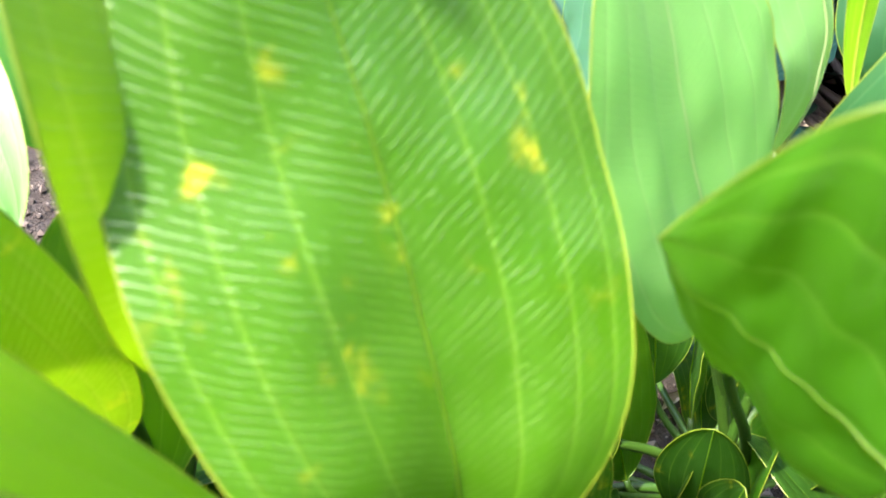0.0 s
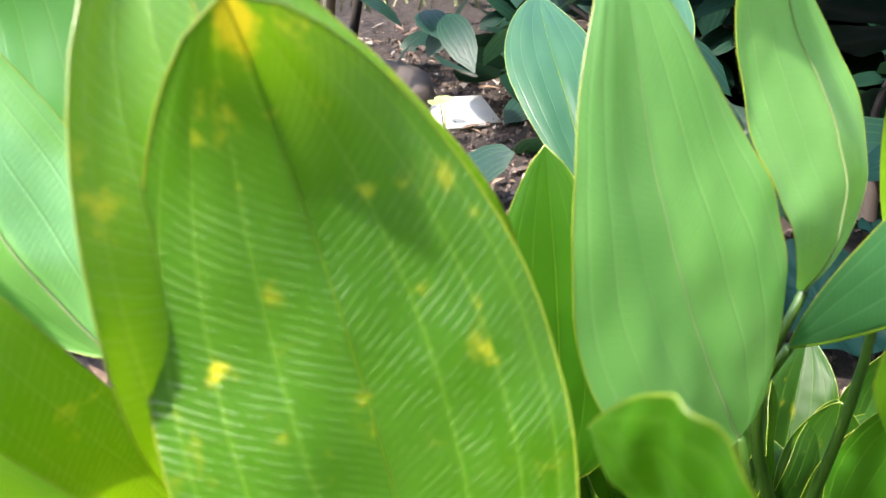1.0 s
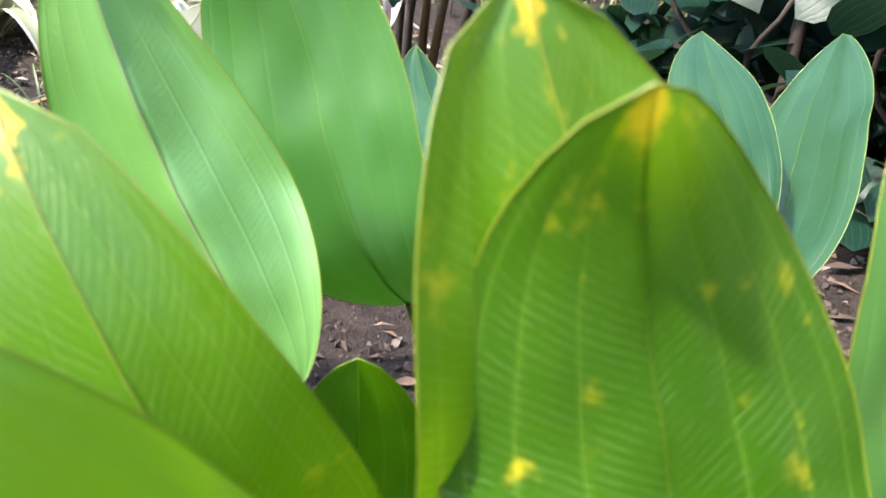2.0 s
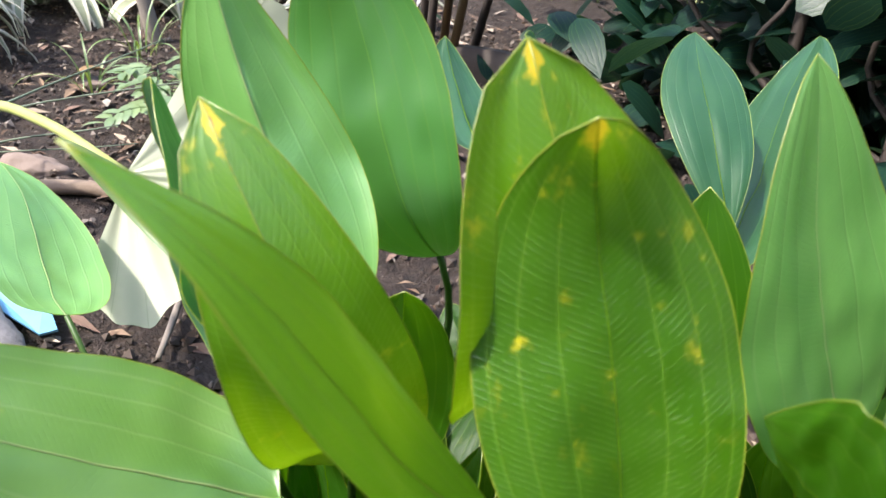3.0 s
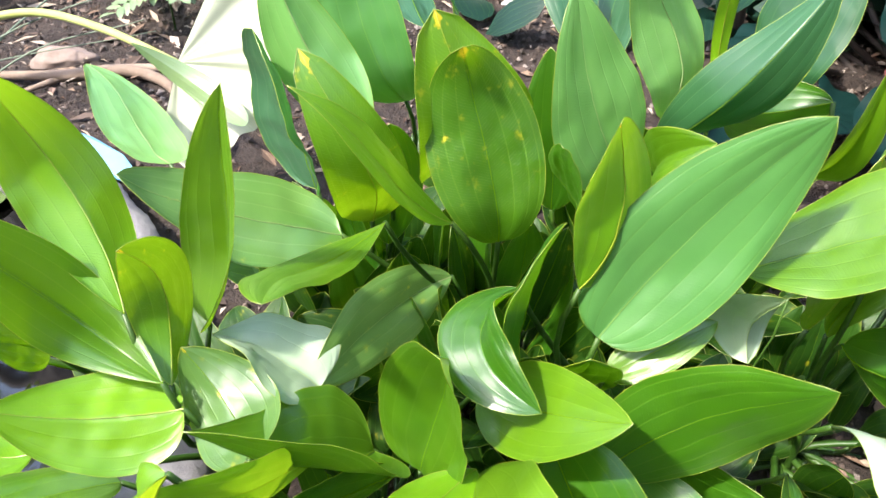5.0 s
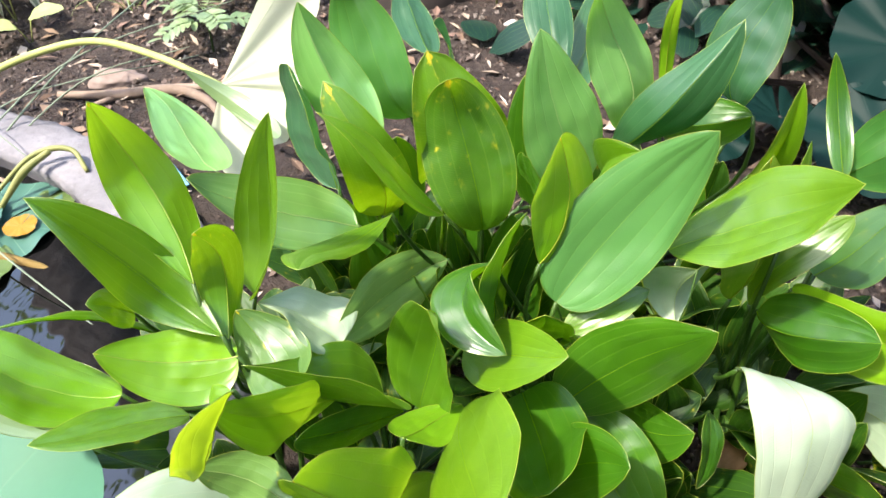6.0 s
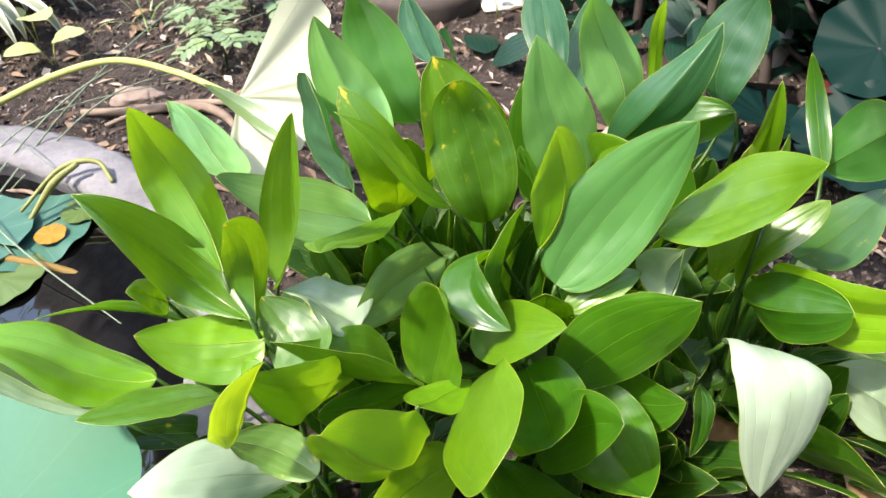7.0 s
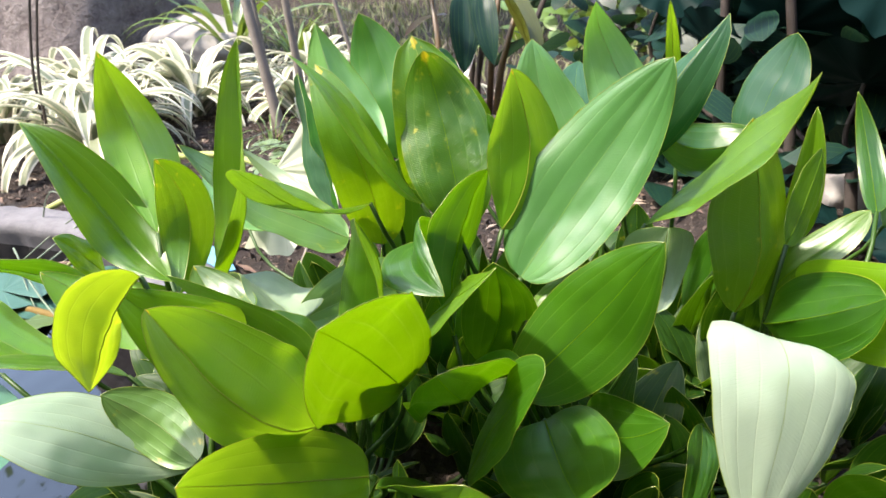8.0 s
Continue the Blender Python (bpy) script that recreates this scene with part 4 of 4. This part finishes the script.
            vert = bm.verts.new(centre + (across * math.cos(a) + upward * math.sin(a)) * reach * f + out_way * pleat)
            uvs[vert] = (f, i / 72)
            line.append(vert)
        grid.append(line)
    for a, b in zip(grid, grid[1:]):
        for j in range(12):
            face = bm.faces.new((a[j], a[j + 1], b[j + 1], b[j]))
            for loop in face.loops:
                loop[layer].uv = uvs[loop.vert]
    bmesh.ops.remove_doubles(bm, verts=bm.verts, dist=1e-5)
    return bm


part("leaf", folded_lotus_leaf(Vector((-0.457, 0.463, 0.195)) - o, Vector((0.97, 0.2, 0.0)).normalized(), Vector((0.0, 0.3, 0.95)).normalized()), M_LOTUS, drooping)


for n, (a, b, c, r) in enumerate((
    ((-0.98, 0.33, -0.03), (-0.86, 0.66, 0.10), (-0.80, 1.10, 0.12), 0.0022),
    ((-1.02, 0.36, -0.03), (-0.84, 0.62, 0.12), (-0.55, 0.86, 0.16), 0.0018),
    ((-0.98, 0.42, -0.03), (-0.80, 0.60, 0.10), (-0.60, 0.66, 0.15), 0.0018),
    ((-1.06, 0.40, -0.03), (-0.92, 0.56, 0.08), (-0.62, 0.72, 0.10), 0.0016),
    ((-1.00, 0.40, 0.04), (-0.80, 0.26, 0.03), (-0.55, 0.13, -0.01), 0.0020),
    ((-0.95, 0.36, 0.02), (-0.80, 0.25, 0.0), (-0.66, 0.17, -0.03), 0.0014),
    ((-1.10, 0.55, 0.0), (-0.98, 0.50, 0.12), (-0.80, 0.42, 0.06), 0.0018),
)):
    stalk("sedge_stem", [a, b, c], (r, r * 0.9, r * 0.5), M_SEDGE, "thin grey-green sedge stem leaning over the kerb", "sedge", "sedge stems", 5)
bent = stalk("folded_sedge", [(-0.70, 0.41, 0.055), (-0.74, 0.44, 0.075), (-0.80, 0.42, 0.07), (-0.86, 0.36, 0.02)], (0.004, 0.005, 0.003), M_DRYSEDGE, "bent olive sedge stem over the kerb", "sedge", "sedge stems", 6)
stalk("folded_sedge", [(-0.765, 0.425, 0.08), (-0.80, 0.39, 0.06), (-0.84, 0.345, 0.01)], (0.005, 0.007, 0.004), M_DRYSEDGE, "withered twisted leaf hanging over the kerb", "sedge", "sedge stems", 6)

# ---- soil bed behind ----
stalk("root", [(-0.93, 0.70, 0.01), (-0.80, 0.70, 0.018), (-0.70, 0.72, 0.022), (-0.62, 0.70, 0.016), (-0.55, 0.63, 0.004)], (0.007, 0.011, 0.010, 0.006), M_ROOT, "pale brown root lying on the soil", "root", "roots", 9)
stalk("root", [(-0.86, 0.66, 0.006), (-0.76, 0.72, 0.018), (-0.60, 0.735, 0.02), (-0.50, 0.69, 0.004)], (0.004, 0.008, 0.007, 0.003), M_ROOT, "crooked brown root half in the soil", "root", "roots", 8)
stalk("root", [(-0.47, 0.56, 0.03), (-0.455, 0.50, 0.012), (-0.44, 0.44, 0.004)], (0.003, 0.004, 0.003), M_CANE, "short dry stick lying on the soil", "stick", "roots", 6)
stone("stone", (-0.84, 0.765, 0.012), (0.055, 0.03, 0.03), M_PINK, "rough pinkish stone lying on the soil", seed=2)
stone("stone", (0.46, 0.96, 0.05), (0.055, 0.05, 0.10), M_STONE, "pale grey stone standing on the soil", seed=6)
stone("stone", (0.42, 0.80, 0.0), (0.05, 0.04, 0.05), M_BROWN, "dark brown rock behind the leaves", seed=8)
stone("stone", (-2.25, 2.75, 0.10), (0.30, 0.20, 0.20), M_STONE, "pale rounded boulder in the bed", seed=11)
stone("stone", (-1.0, 1.15, 0.0), (0.03, 0.02, 0.02), M_PINK, "small brown stone on the soil", seed=14)
stone("stone", (-0.06, 1.06, 0.0), (0.03, 0.02, 0.03), M_STONE, "small pale stone on the soil", seed=15)

# a thin blue strip lying on the soil beside the kerb
M_BLUEPLASTIC = plain_material("blue_plastic", rgb(0.10, 0.27, 0.44), rgb(0.16, 0.36, 0.55), 14.0, 0.5, 0.15)
bm = bmesh.new()
line = [(-0.085, -0.012), (-0.05, -0.02), (0.03, -0.022), (0.085, -0.008), (0.09, 0.008), (0.03, 0.02), (-0.05, 0.018), (-0.085, 0.008)]
face = bm.faces.new([bm.verts.new((x, y, 0.006 * math.sin(x * 30))) for x, y in line])
raised = bmesh.ops.extrude_face_region(bm, geom=[face])
for v in raised["geom"]:
    if isinstance(v, bmesh.types.BMVert):
        v.co.z += 0.003
bmesh.ops.recalc_face_normals(bm, faces=bm.faces)
strip = part("plastic_strip", bm, M_BLUEPLASTIC, smooth=False)
strip.matrix_world = pose(-0.62, 0.472, 0.026, 8, 4, -33)
tagged(strip, "thin light blue plastic strip lying on the soil", "plastic strip")


def dead_leaf(at, size, turn, label, seed):
    rows = blade_frames(Vector(at), turn, 12, 10, size, size * 0.5, 0.12, 0.03, 20, 0.45, 0.8, 12)
    bm, _ = blade(rows, 20, 0.2, seed, 4)
    return tagged(part("dead_leaf", bm, M_DRY), label, "dead leaf", "dead leaves")


dead_leaf((-1.03, 1.13, 0.01), 0.07, 60, "curled reddish-brown dead leaf on the soil", 1)
dead_leaf((0.33, 0.02, 0.01), 0.09, 120, "tan dead leaf under the green leaves", 2)
dead_leaf((0.24, -0.02, 0.02), 0.08, 40, "pale brown dead leaf under the plants", 3)
dead_leaf((0.42, 0.0, 0.01), 0.10, 200, "dry tan leaf on the ground", 4)
dead_leaf((-0.45, 0.95, 0.01), 0.05, 300, "small dry brown leaf on the soil", 5)


def seedling(at, height, label, turn, seed):
    """A small shrub seedling with pinnate leaves in pairs of leaflets."""
    rnd = random.Random(seed)
    ob = thing("seedling", (at[0], at[1], soil_height(*at)), label, "seedling", "feathery seedlings")
    part("stem", tube([Vector((0, 0, -0.01)), Vector((0.004, 0, height * 0.5)), Vector((0, 0.006, height))], (0.003, 0.002, 0.0015)), M_STALK, ob)
    for k in range(5):
        a, z = turn + k * 137.5, height * (0.55 + 0.11 * k)
        axis, p, el = [], Vector((0, 0, min(z, height))), radians(35)
        length = 0.12 - 0.012 * k
        for i in range(9):
            axis.append(p.copy())
            p += Vector((math.cos(el) * math.sin(radians(a)), math.cos(el) * math.cos(radians(a)), math.sin(el))) * length / 8
            el -= radians(9)
        frond = part("frond", tube(axis, (0.0012, 0.0006), 5), M_STALK, ob)
        for i in range(2, 9):
            for s in (-1, 1):
                if i == 8 and s == 1:
                    continue
                ang = a + s * (58 if i < 8 else 0)
                rows = blade_frames(axis[i], ang, -8 + rnd.uniform(-12, 12), s * 10, 0.034, 0.015, 0.05, 0.0, 8, 0.45, 0.7, 6)
                b, _ = blade(rows, 8, 0.03, seed + i, 2)
                part("leaflet", b, M_FERN, frond)
    return ob


seedling((-0.80, 1.06), 0.09, "grey-green feathery seedling on the soil", 20, 1)
seedling((-0.70, 0.93), 0.10, "pale feathery seedling beside the root", 80, 2)
seedling((-0.63, 1.10), 0.12, "feathery seedling with paired leaflets", 150, 3)
seedling((-0.74, 1.22), 0.10, "light green feathery seedling in the bed", 250, 4)


def heart_leaf_plant(at, height, size, label, turn):
    ob = thing("heart_leaf_seedling", (at[0], at[1], soil_height(*at)), label, "seedling", "heart-leaved seedlings")
    for k in range(2):
        a = turn + 150 * k
        top = Vector((math.sin(radians(a)) * 0.02, math.cos(radians(a)) * 0.02, height * (1 - 0.2 * k)))
        lf = part("leaf", blade(blade_frames(top, a, 6, 0, size, size * 1.05, 0.04, 0.0, 6, 0.30, 0.62, 14), 6, 0.05, 5 + k, 4)[0], M_HEART, ob)
        part("petiole", tube([Vector((0, 0, -0.01)), top * 0.6, top], (0.0018, 0.0012), 5), M_STEM, lf)
    return ob


heart_leaf_plant((-1.13, 0.93), 0.06, 0.075, "pale yellow-green heart-leaved seedling on the soil", 70)
heart_leaf_plant((-1.22, 1.02), 0.08, 0.08, "pale heart-leaved seedling beside striped leaves", 120)
heart_leaf_plant((-0.10, 1.16), 0.07, 0.03, "tiny yellowish seedling on the dark soil", 200)


def strap_plant(at, count, length, width, material, label, name, category, group, seed, rise=(35, 80), droop=(95, 150)):
    rnd = random.Random(seed)
    ob = thing(name, (at[0], at[1], soil_height(*at)), label, category, group)
    for k in range(count):
        a = k * 137.5 + rnd.uniform(-15, 15)
        base = Vector((math.sin(radians(a)), math.cos(radians(a)), 0)) * rnd.uniform(0.005, 0.03)
        strap(ob, base, a, rnd.uniform(*rise), length * rnd.uniform(0.7, 1.15), width * rnd.uniform(0.75, 1.2), rnd.uniform(*droop), material, "leaf", seed * 100 + k)
    return ob


for n, (x, y, k, size) in enumerate(((-1.45, 1.10, 30, 0.38), (-1.70, 1.38, 36, 0.50), (-1.48, 1.62, 32, 0.44), (-2.05, 1.75, 30, 0.50), (-1.95, 1.25, 26, 0.42), (-1.12, 1.72, 22, 0.30), (-0.92, 2.0, 20, 0.34), (-1.35, 2.25, 22, 0.34), (-0.70, 1.75, 12, 0.26))):
    strap_plant((x, y), k + 8, size * 1.1, 0.048, M_STRAP, "arching strap leaves striped cream and grey-green", "striped_strap_plant", "striped plant", "striped edging plants", n + 1, (38, 78), (120, 190))
strap_plant((-2.05, 2.75), 26, 0.75, 0.03, M_GRASS, "tall tuft of arching green blades", "grass_tuft", "grass", "grass tufts", 31, (55, 85))
strap_plant((-1.65, 2.65), 20, 0.40, 0.012, M_GRASS, "thin upright green grass tuft", "grass_tuft", "grass", "grass tufts", 32, (65, 88))
strap_plant((-0.98, 1.12), 9, 0.14, 0.004, M_GRASS, "sparse yellow-green grass blades on the soil", "grass_tuft", "grass", "grass tufts", 33, (50, 88))
strap_plant((-1.02, 1.35), 12, 0.20, 0.004, M_GRASS, "sparse pale grass blades on the soil", "grass_tuft", "grass", "grass tufts", 34, (50, 88))


def lawn():
    """Thin pale grass far behind, joined."""
    rnd = random.Random(12)
    verts, faces = [], []
    for _ in range(5200):
        x, y = rnd.uniform(-3.6, 1.6), rnd.uniform(2.3, 6.0)
        a, h = rnd.uniform(0, 6.3), rnd.uniform(0.03, 0.10)
        side, lean, k = Vector((math.cos(a), math.sin(a), 0)) * 0.004, Vector((rnd.uniform(-1, 1), rnd.uniform(-1, 1), 0)) * h, len(verts)
        c = Vector((x, y, soil_height(x, y)))
        verts += [c - side, c + side, c + lean * 0.4 + side * 0.8 + Vector((0, 0, h * 0.8)), c + lean * 0.4 - side * 0.8 + Vector((0, 0, h * 0.8)), c + lean + Vector((0, 0, h))]
        faces += [(k, k + 1, k + 2, k + 3), (k + 3, k + 2, k + 4)]
    me = bpy.data.meshes.new("lawn_grass")
    me.from_pydata(verts, [], faces)
    me.materials.append(M_LAWN)
    tagged(new("lawn_grass", me), "sparse sunlit dry grass behind the bed", "grass", kind="stuff")


lawn()


def tree():
    """A thick tree behind the bed: flared trunk, limbs and a leafy crown overhead."""
    rnd = random.Random(21)
    ob = thing("tree", (-3.05, 2.85, -0.05), "large tree with rough patchy grey bark", "tree")
    bm = bmesh.new()
    rings = []
    for i in range(44):
        z = i * 0.085
        ring = []
        for j in range(64):
            a = 2 * math.pi * j / 64
            p = Vector((math.cos(a), math.sin(a), 0))
            r = 0.46 + 0.22 * math.exp(-z * 2.2) * (1 + 0.4 * math.sin(5 * a)) - 0.03 * z
            q = p * r + Vector((0, 0, z))
            r += 0.025 * noise.noise(q * 5) + 0.012 * noise.noise(Vector((q.x * 16, q.y * 16, q.z * 7)))
            ring.append(bm.verts.new(p * r + Vector((0, 0, z))))
        rings.append(ring)
    for a, b in zip(rings, rings[1:]):
        for j in range(64):
            bm.faces.new((a[j], a[(j + 1) % 64], b[(j + 1) % 64], b[j]))
    part("trunk", bm, M_BARK, ob)
    ends = []
    for k in range(7):
        a = radians(-20 + 51 * k)
        far = Vector((math.cos(a) * rnd.uniform(1.6, 2.6), 0.9 + math.sin(a) * rnd.uniform(1.2, 2.2), rnd.uniform(4.6, 5.6)))
        part("limb", tube(curve_points([Vector((0, 0, 3.2)), far * 0.5 + Vector((0, 0, 2.0)), far], 6), (0.20, 0.12, 0.03), 8), M_BARK, ob)
        ends.append(far)
    verts, faces = [], []
    for _ in range(1500):
        e = rnd.choice(ends)
        c = e + Vector((rnd.gauss(0, 0.7), rnd.gauss(0, 0.7), rnd.gauss(-0.2, 0.55)))
        s, k = rnd.uniform(0.05, 0.10), len(verts)
        turn = Euler((rnd.uniform(-0.9, 0.9), rnd.uniform(-0.9, 0.9), rnd.uniform(0, 6.3))).to_matrix()
        verts += [c + turn @ Vector(q) * s for q in ((-1, 0, 0), (0, -0.45, 0.1), (1, 0, 0), (0, 0.45, 0.1))]
        faces.append((k, k + 1, k + 2, k + 3))
    me = bpy.data.meshes.new("crown")
    me.from_pydata(verts, [], faces)
    me.materials.append(M_GRASS)
    crown = new("crown", me)
    crown.parent = ob
    return ob


tree()

for n, (pts, r) in enumerate((
    (((-1.03, 1.43, -0.02), (-1.07, 1.44, 0.20), (-1.13, 1.46, 0.50), (-1.22, 1.5, 0.95)), 0.017),
    (((-0.97, 1.49, -0.02), (-0.99, 1.5, 0.2), (-1.01, 1.5, 0.5), (-1.03, 1.52, 0.95)), 0.013),
    (((-1.10, 1.50, -0.02), (-1.12, 1.52, 0.3), (-1.20, 1.55, 0.9)), 0.009),
    (((-0.80, 1.62, -0.02), (-0.86, 1.62, 0.2), (-0.96, 1.62, 0.6)), 0.008),
)):
    stalk("cane", pts, (r, r * 0.9, r * 0.75), M_CANE, "bare grey upright cane in the bed", "cane", "canes", 9)
for n, pts in enumerate((((-1.55, 1.05, 0.0), (-1.56, 1.06, 0.25), (-1.50, 1.1, 0.6)), ((-1.50, 1.0, 0.0), (-1.50, 1.02, 0.25), (-1.42, 1.05, 0.6)))):
    stalk("twig", pts, (0.005, 0.004, 0.003), M_BROWN, "thin dark bare twig standing upright", "twig", "twigs", 6)

# dark red-stemmed plant with broad purple leaves
ti = thing("purple_leaved_plant", (-0.42, 1.45, 0.0), "clump of dark red stems with drooping purple leaves", "shrub")
for k, (x, y, h) in enumerate(((0.0, 0.0, 0.44), (0.05, 0.03, 0.50), (-0.04, 0.04, 0.47), (0.09, -0.02, 0.42), (0.03, -0.05, 0.36), (-0.08, -0.02, 0.40), (0.14, 0.03, 0.46))):
    part("stem", tube([Vector((x * 0.6, y, -0.02)), Vector((x, y, h * 0.5)), Vector((x * 1.5 + 0.02, y, h))], (0.010, 0.009, 0.006)), M_RED if k % 2 else M_BROWN, ti)
for base, az, el, ro, ln, wd, ar, mat in (
    ((-0.03, -0.05, 0.40), -75, 8, 10, 0.26, 0.075, 0.10, M_PURPLE),
    ((0.00, -0.06, 0.40), 165, -60, 20, 0.22, 0.085, 0.10, M_DARK),
    ((0.05, -0.05, 0.42), 150, -62, -20, 0.22, 0.07, 0.08, M_DARK),
    ((0.10, -0.05, 0.42), 120, -55, 0, 0.24, 0.09, 0.05, M_OLIVE),
    ((0.12, -0.10, 0.40), 100, -70, 30, 0.20, 0.09, 0.05, M_OLIVE),
    ((0.10, 0.0, 0.46), 60, 10, 0, 0.26, 0.06, 0.10, M_PURPLE),
    ((0.18, 0.0, 0.42), 95, -30, 0, 0.24, 0.05, 0.10, M_PURPLE),
    ((-0.06, -0.02, 0.34), -60, -20, 0, 0.20, 0.05, 0.08, M_PURPLE),
    ((0.02, 0.0, 0.30), 180, -40, 0, 0.20, 0.05, 0.08, M_PURPLE),
):
    rows = blade_frames(Vector(base), az, el, ro, ln, wd, ar, 0.02, 14, 0.45, 0.8, 20)
    part("leaf", blade(rows, 14, 0.05, int(az) + 400, 5)[0], mat, ti)

# ring-shaped planter and a white board lying on the soil
bm = bmesh.new()
prof = [(0.115, 0.0), (0.125, 0.05), (0.14, 0.075), (0.165, 0.075), (0.172, 0.05), (0.165, -0.02)]
rings = []
for i in range(48):
    a = 2 * math.pi * i / 48
    rings.append([bm.verts.new((math.cos(a) * r, math.sin(a) * r, z)) for r, z in prof])
for i in range(48):
    for k in range(len(prof) - 1):
        bm.faces.new((rings[i][k], rings[(i + 1) % 48][k], rings[(i + 1) % 48][k + 1], rings[i][k + 1]))
planter = part("planter_ring", bm, M_BROWN)
planter.location = (-0.30, 1.28, 0.0)
tagged(planter, "dark brown round planter rim in the soil", "planter")
bm = bmesh.new()
bmesh.ops.create_cube(bm, size=1.0, matrix=Matrix.Diagonal((0.14, 0.10, 0.012, 1)))
bmesh.ops.bevel(bm, geom=bm.edges[:], offset=0.003, segments=2, affect="EDGES")
board = part("board", bm, M_PAPER)
board.matrix_world = pose(-0.09, 1.25, 0.03, 12, 4, 25)
tagged(board, "white board lying tilted on the soil", "board")

# dark round-leaved plant; the last five low leaves are added to darken gaps
taro = thing("dark_round_leaved_plant", (0.62, 0.86, 0.0), "plant with big dark blue-green round leaves", "plant", "dark foliage")
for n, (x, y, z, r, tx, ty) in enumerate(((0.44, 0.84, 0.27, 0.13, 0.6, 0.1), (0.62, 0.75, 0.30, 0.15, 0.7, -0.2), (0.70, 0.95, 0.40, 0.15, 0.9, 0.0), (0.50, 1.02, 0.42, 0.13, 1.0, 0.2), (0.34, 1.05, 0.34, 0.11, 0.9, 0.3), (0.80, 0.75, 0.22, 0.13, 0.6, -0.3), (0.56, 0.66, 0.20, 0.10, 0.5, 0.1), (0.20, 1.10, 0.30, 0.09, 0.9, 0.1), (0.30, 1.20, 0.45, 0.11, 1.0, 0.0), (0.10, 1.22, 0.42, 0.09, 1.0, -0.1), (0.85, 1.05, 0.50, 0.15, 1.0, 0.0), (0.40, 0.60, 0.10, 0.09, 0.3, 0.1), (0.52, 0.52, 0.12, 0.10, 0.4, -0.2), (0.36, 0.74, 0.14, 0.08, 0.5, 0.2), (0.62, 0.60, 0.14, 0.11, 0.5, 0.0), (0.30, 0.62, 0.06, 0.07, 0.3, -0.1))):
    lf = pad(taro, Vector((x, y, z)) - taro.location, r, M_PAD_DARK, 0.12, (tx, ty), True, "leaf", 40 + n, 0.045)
    part("petiole", tube(curve_points([Vector((x, y, z)) - taro.location, Vector((x, y + 0.04, z * 0.5)) - taro.location, Vector((0.05 * math.sin(n), 0.05 * math.cos(n), -0.02))], 5), (0.004, 0.006)), M_BROWN, lf)
for pts in (((0.36, 0.98, 0.0), (0.34, 1.0, 0.3), (0.28, 1.02, 0.7)), ((0.22, 1.12, 0.0), (0.22, 1.12, 0.3), (0.20, 1.15, 0.7)), ((0.46, 0.88, 0.0), (0.45, 0.90, 0.14), (0.47, 0.92, 0.24))):
    stalk("sapling", pts, (0.012, 0.010, 0.008), M_BROWN, "dark upright woody stem behind the leaves", "stem", "dark stems", 8)
red = thing("red_leaf_plant", (0.50, 0.62, 0.0), "small plant with a dull red leaf", "plant")
part("leaf", blade(blade_frames(Vector((0.0, 0.0, 0.15)), -120, 10, 20, 0.05, 0.03, 0.05, 0.0, 10, 0.42, 0.75, 16), 10, 0.06, 7, 5)[0], M_RED, red)
part("stem", tube([Vector((0, 0, -0.01)), Vector((0.01, 0, 0.08)), Vector((0, 0, 0.15))], (0.003, 0.002)), M_BROWN, red)
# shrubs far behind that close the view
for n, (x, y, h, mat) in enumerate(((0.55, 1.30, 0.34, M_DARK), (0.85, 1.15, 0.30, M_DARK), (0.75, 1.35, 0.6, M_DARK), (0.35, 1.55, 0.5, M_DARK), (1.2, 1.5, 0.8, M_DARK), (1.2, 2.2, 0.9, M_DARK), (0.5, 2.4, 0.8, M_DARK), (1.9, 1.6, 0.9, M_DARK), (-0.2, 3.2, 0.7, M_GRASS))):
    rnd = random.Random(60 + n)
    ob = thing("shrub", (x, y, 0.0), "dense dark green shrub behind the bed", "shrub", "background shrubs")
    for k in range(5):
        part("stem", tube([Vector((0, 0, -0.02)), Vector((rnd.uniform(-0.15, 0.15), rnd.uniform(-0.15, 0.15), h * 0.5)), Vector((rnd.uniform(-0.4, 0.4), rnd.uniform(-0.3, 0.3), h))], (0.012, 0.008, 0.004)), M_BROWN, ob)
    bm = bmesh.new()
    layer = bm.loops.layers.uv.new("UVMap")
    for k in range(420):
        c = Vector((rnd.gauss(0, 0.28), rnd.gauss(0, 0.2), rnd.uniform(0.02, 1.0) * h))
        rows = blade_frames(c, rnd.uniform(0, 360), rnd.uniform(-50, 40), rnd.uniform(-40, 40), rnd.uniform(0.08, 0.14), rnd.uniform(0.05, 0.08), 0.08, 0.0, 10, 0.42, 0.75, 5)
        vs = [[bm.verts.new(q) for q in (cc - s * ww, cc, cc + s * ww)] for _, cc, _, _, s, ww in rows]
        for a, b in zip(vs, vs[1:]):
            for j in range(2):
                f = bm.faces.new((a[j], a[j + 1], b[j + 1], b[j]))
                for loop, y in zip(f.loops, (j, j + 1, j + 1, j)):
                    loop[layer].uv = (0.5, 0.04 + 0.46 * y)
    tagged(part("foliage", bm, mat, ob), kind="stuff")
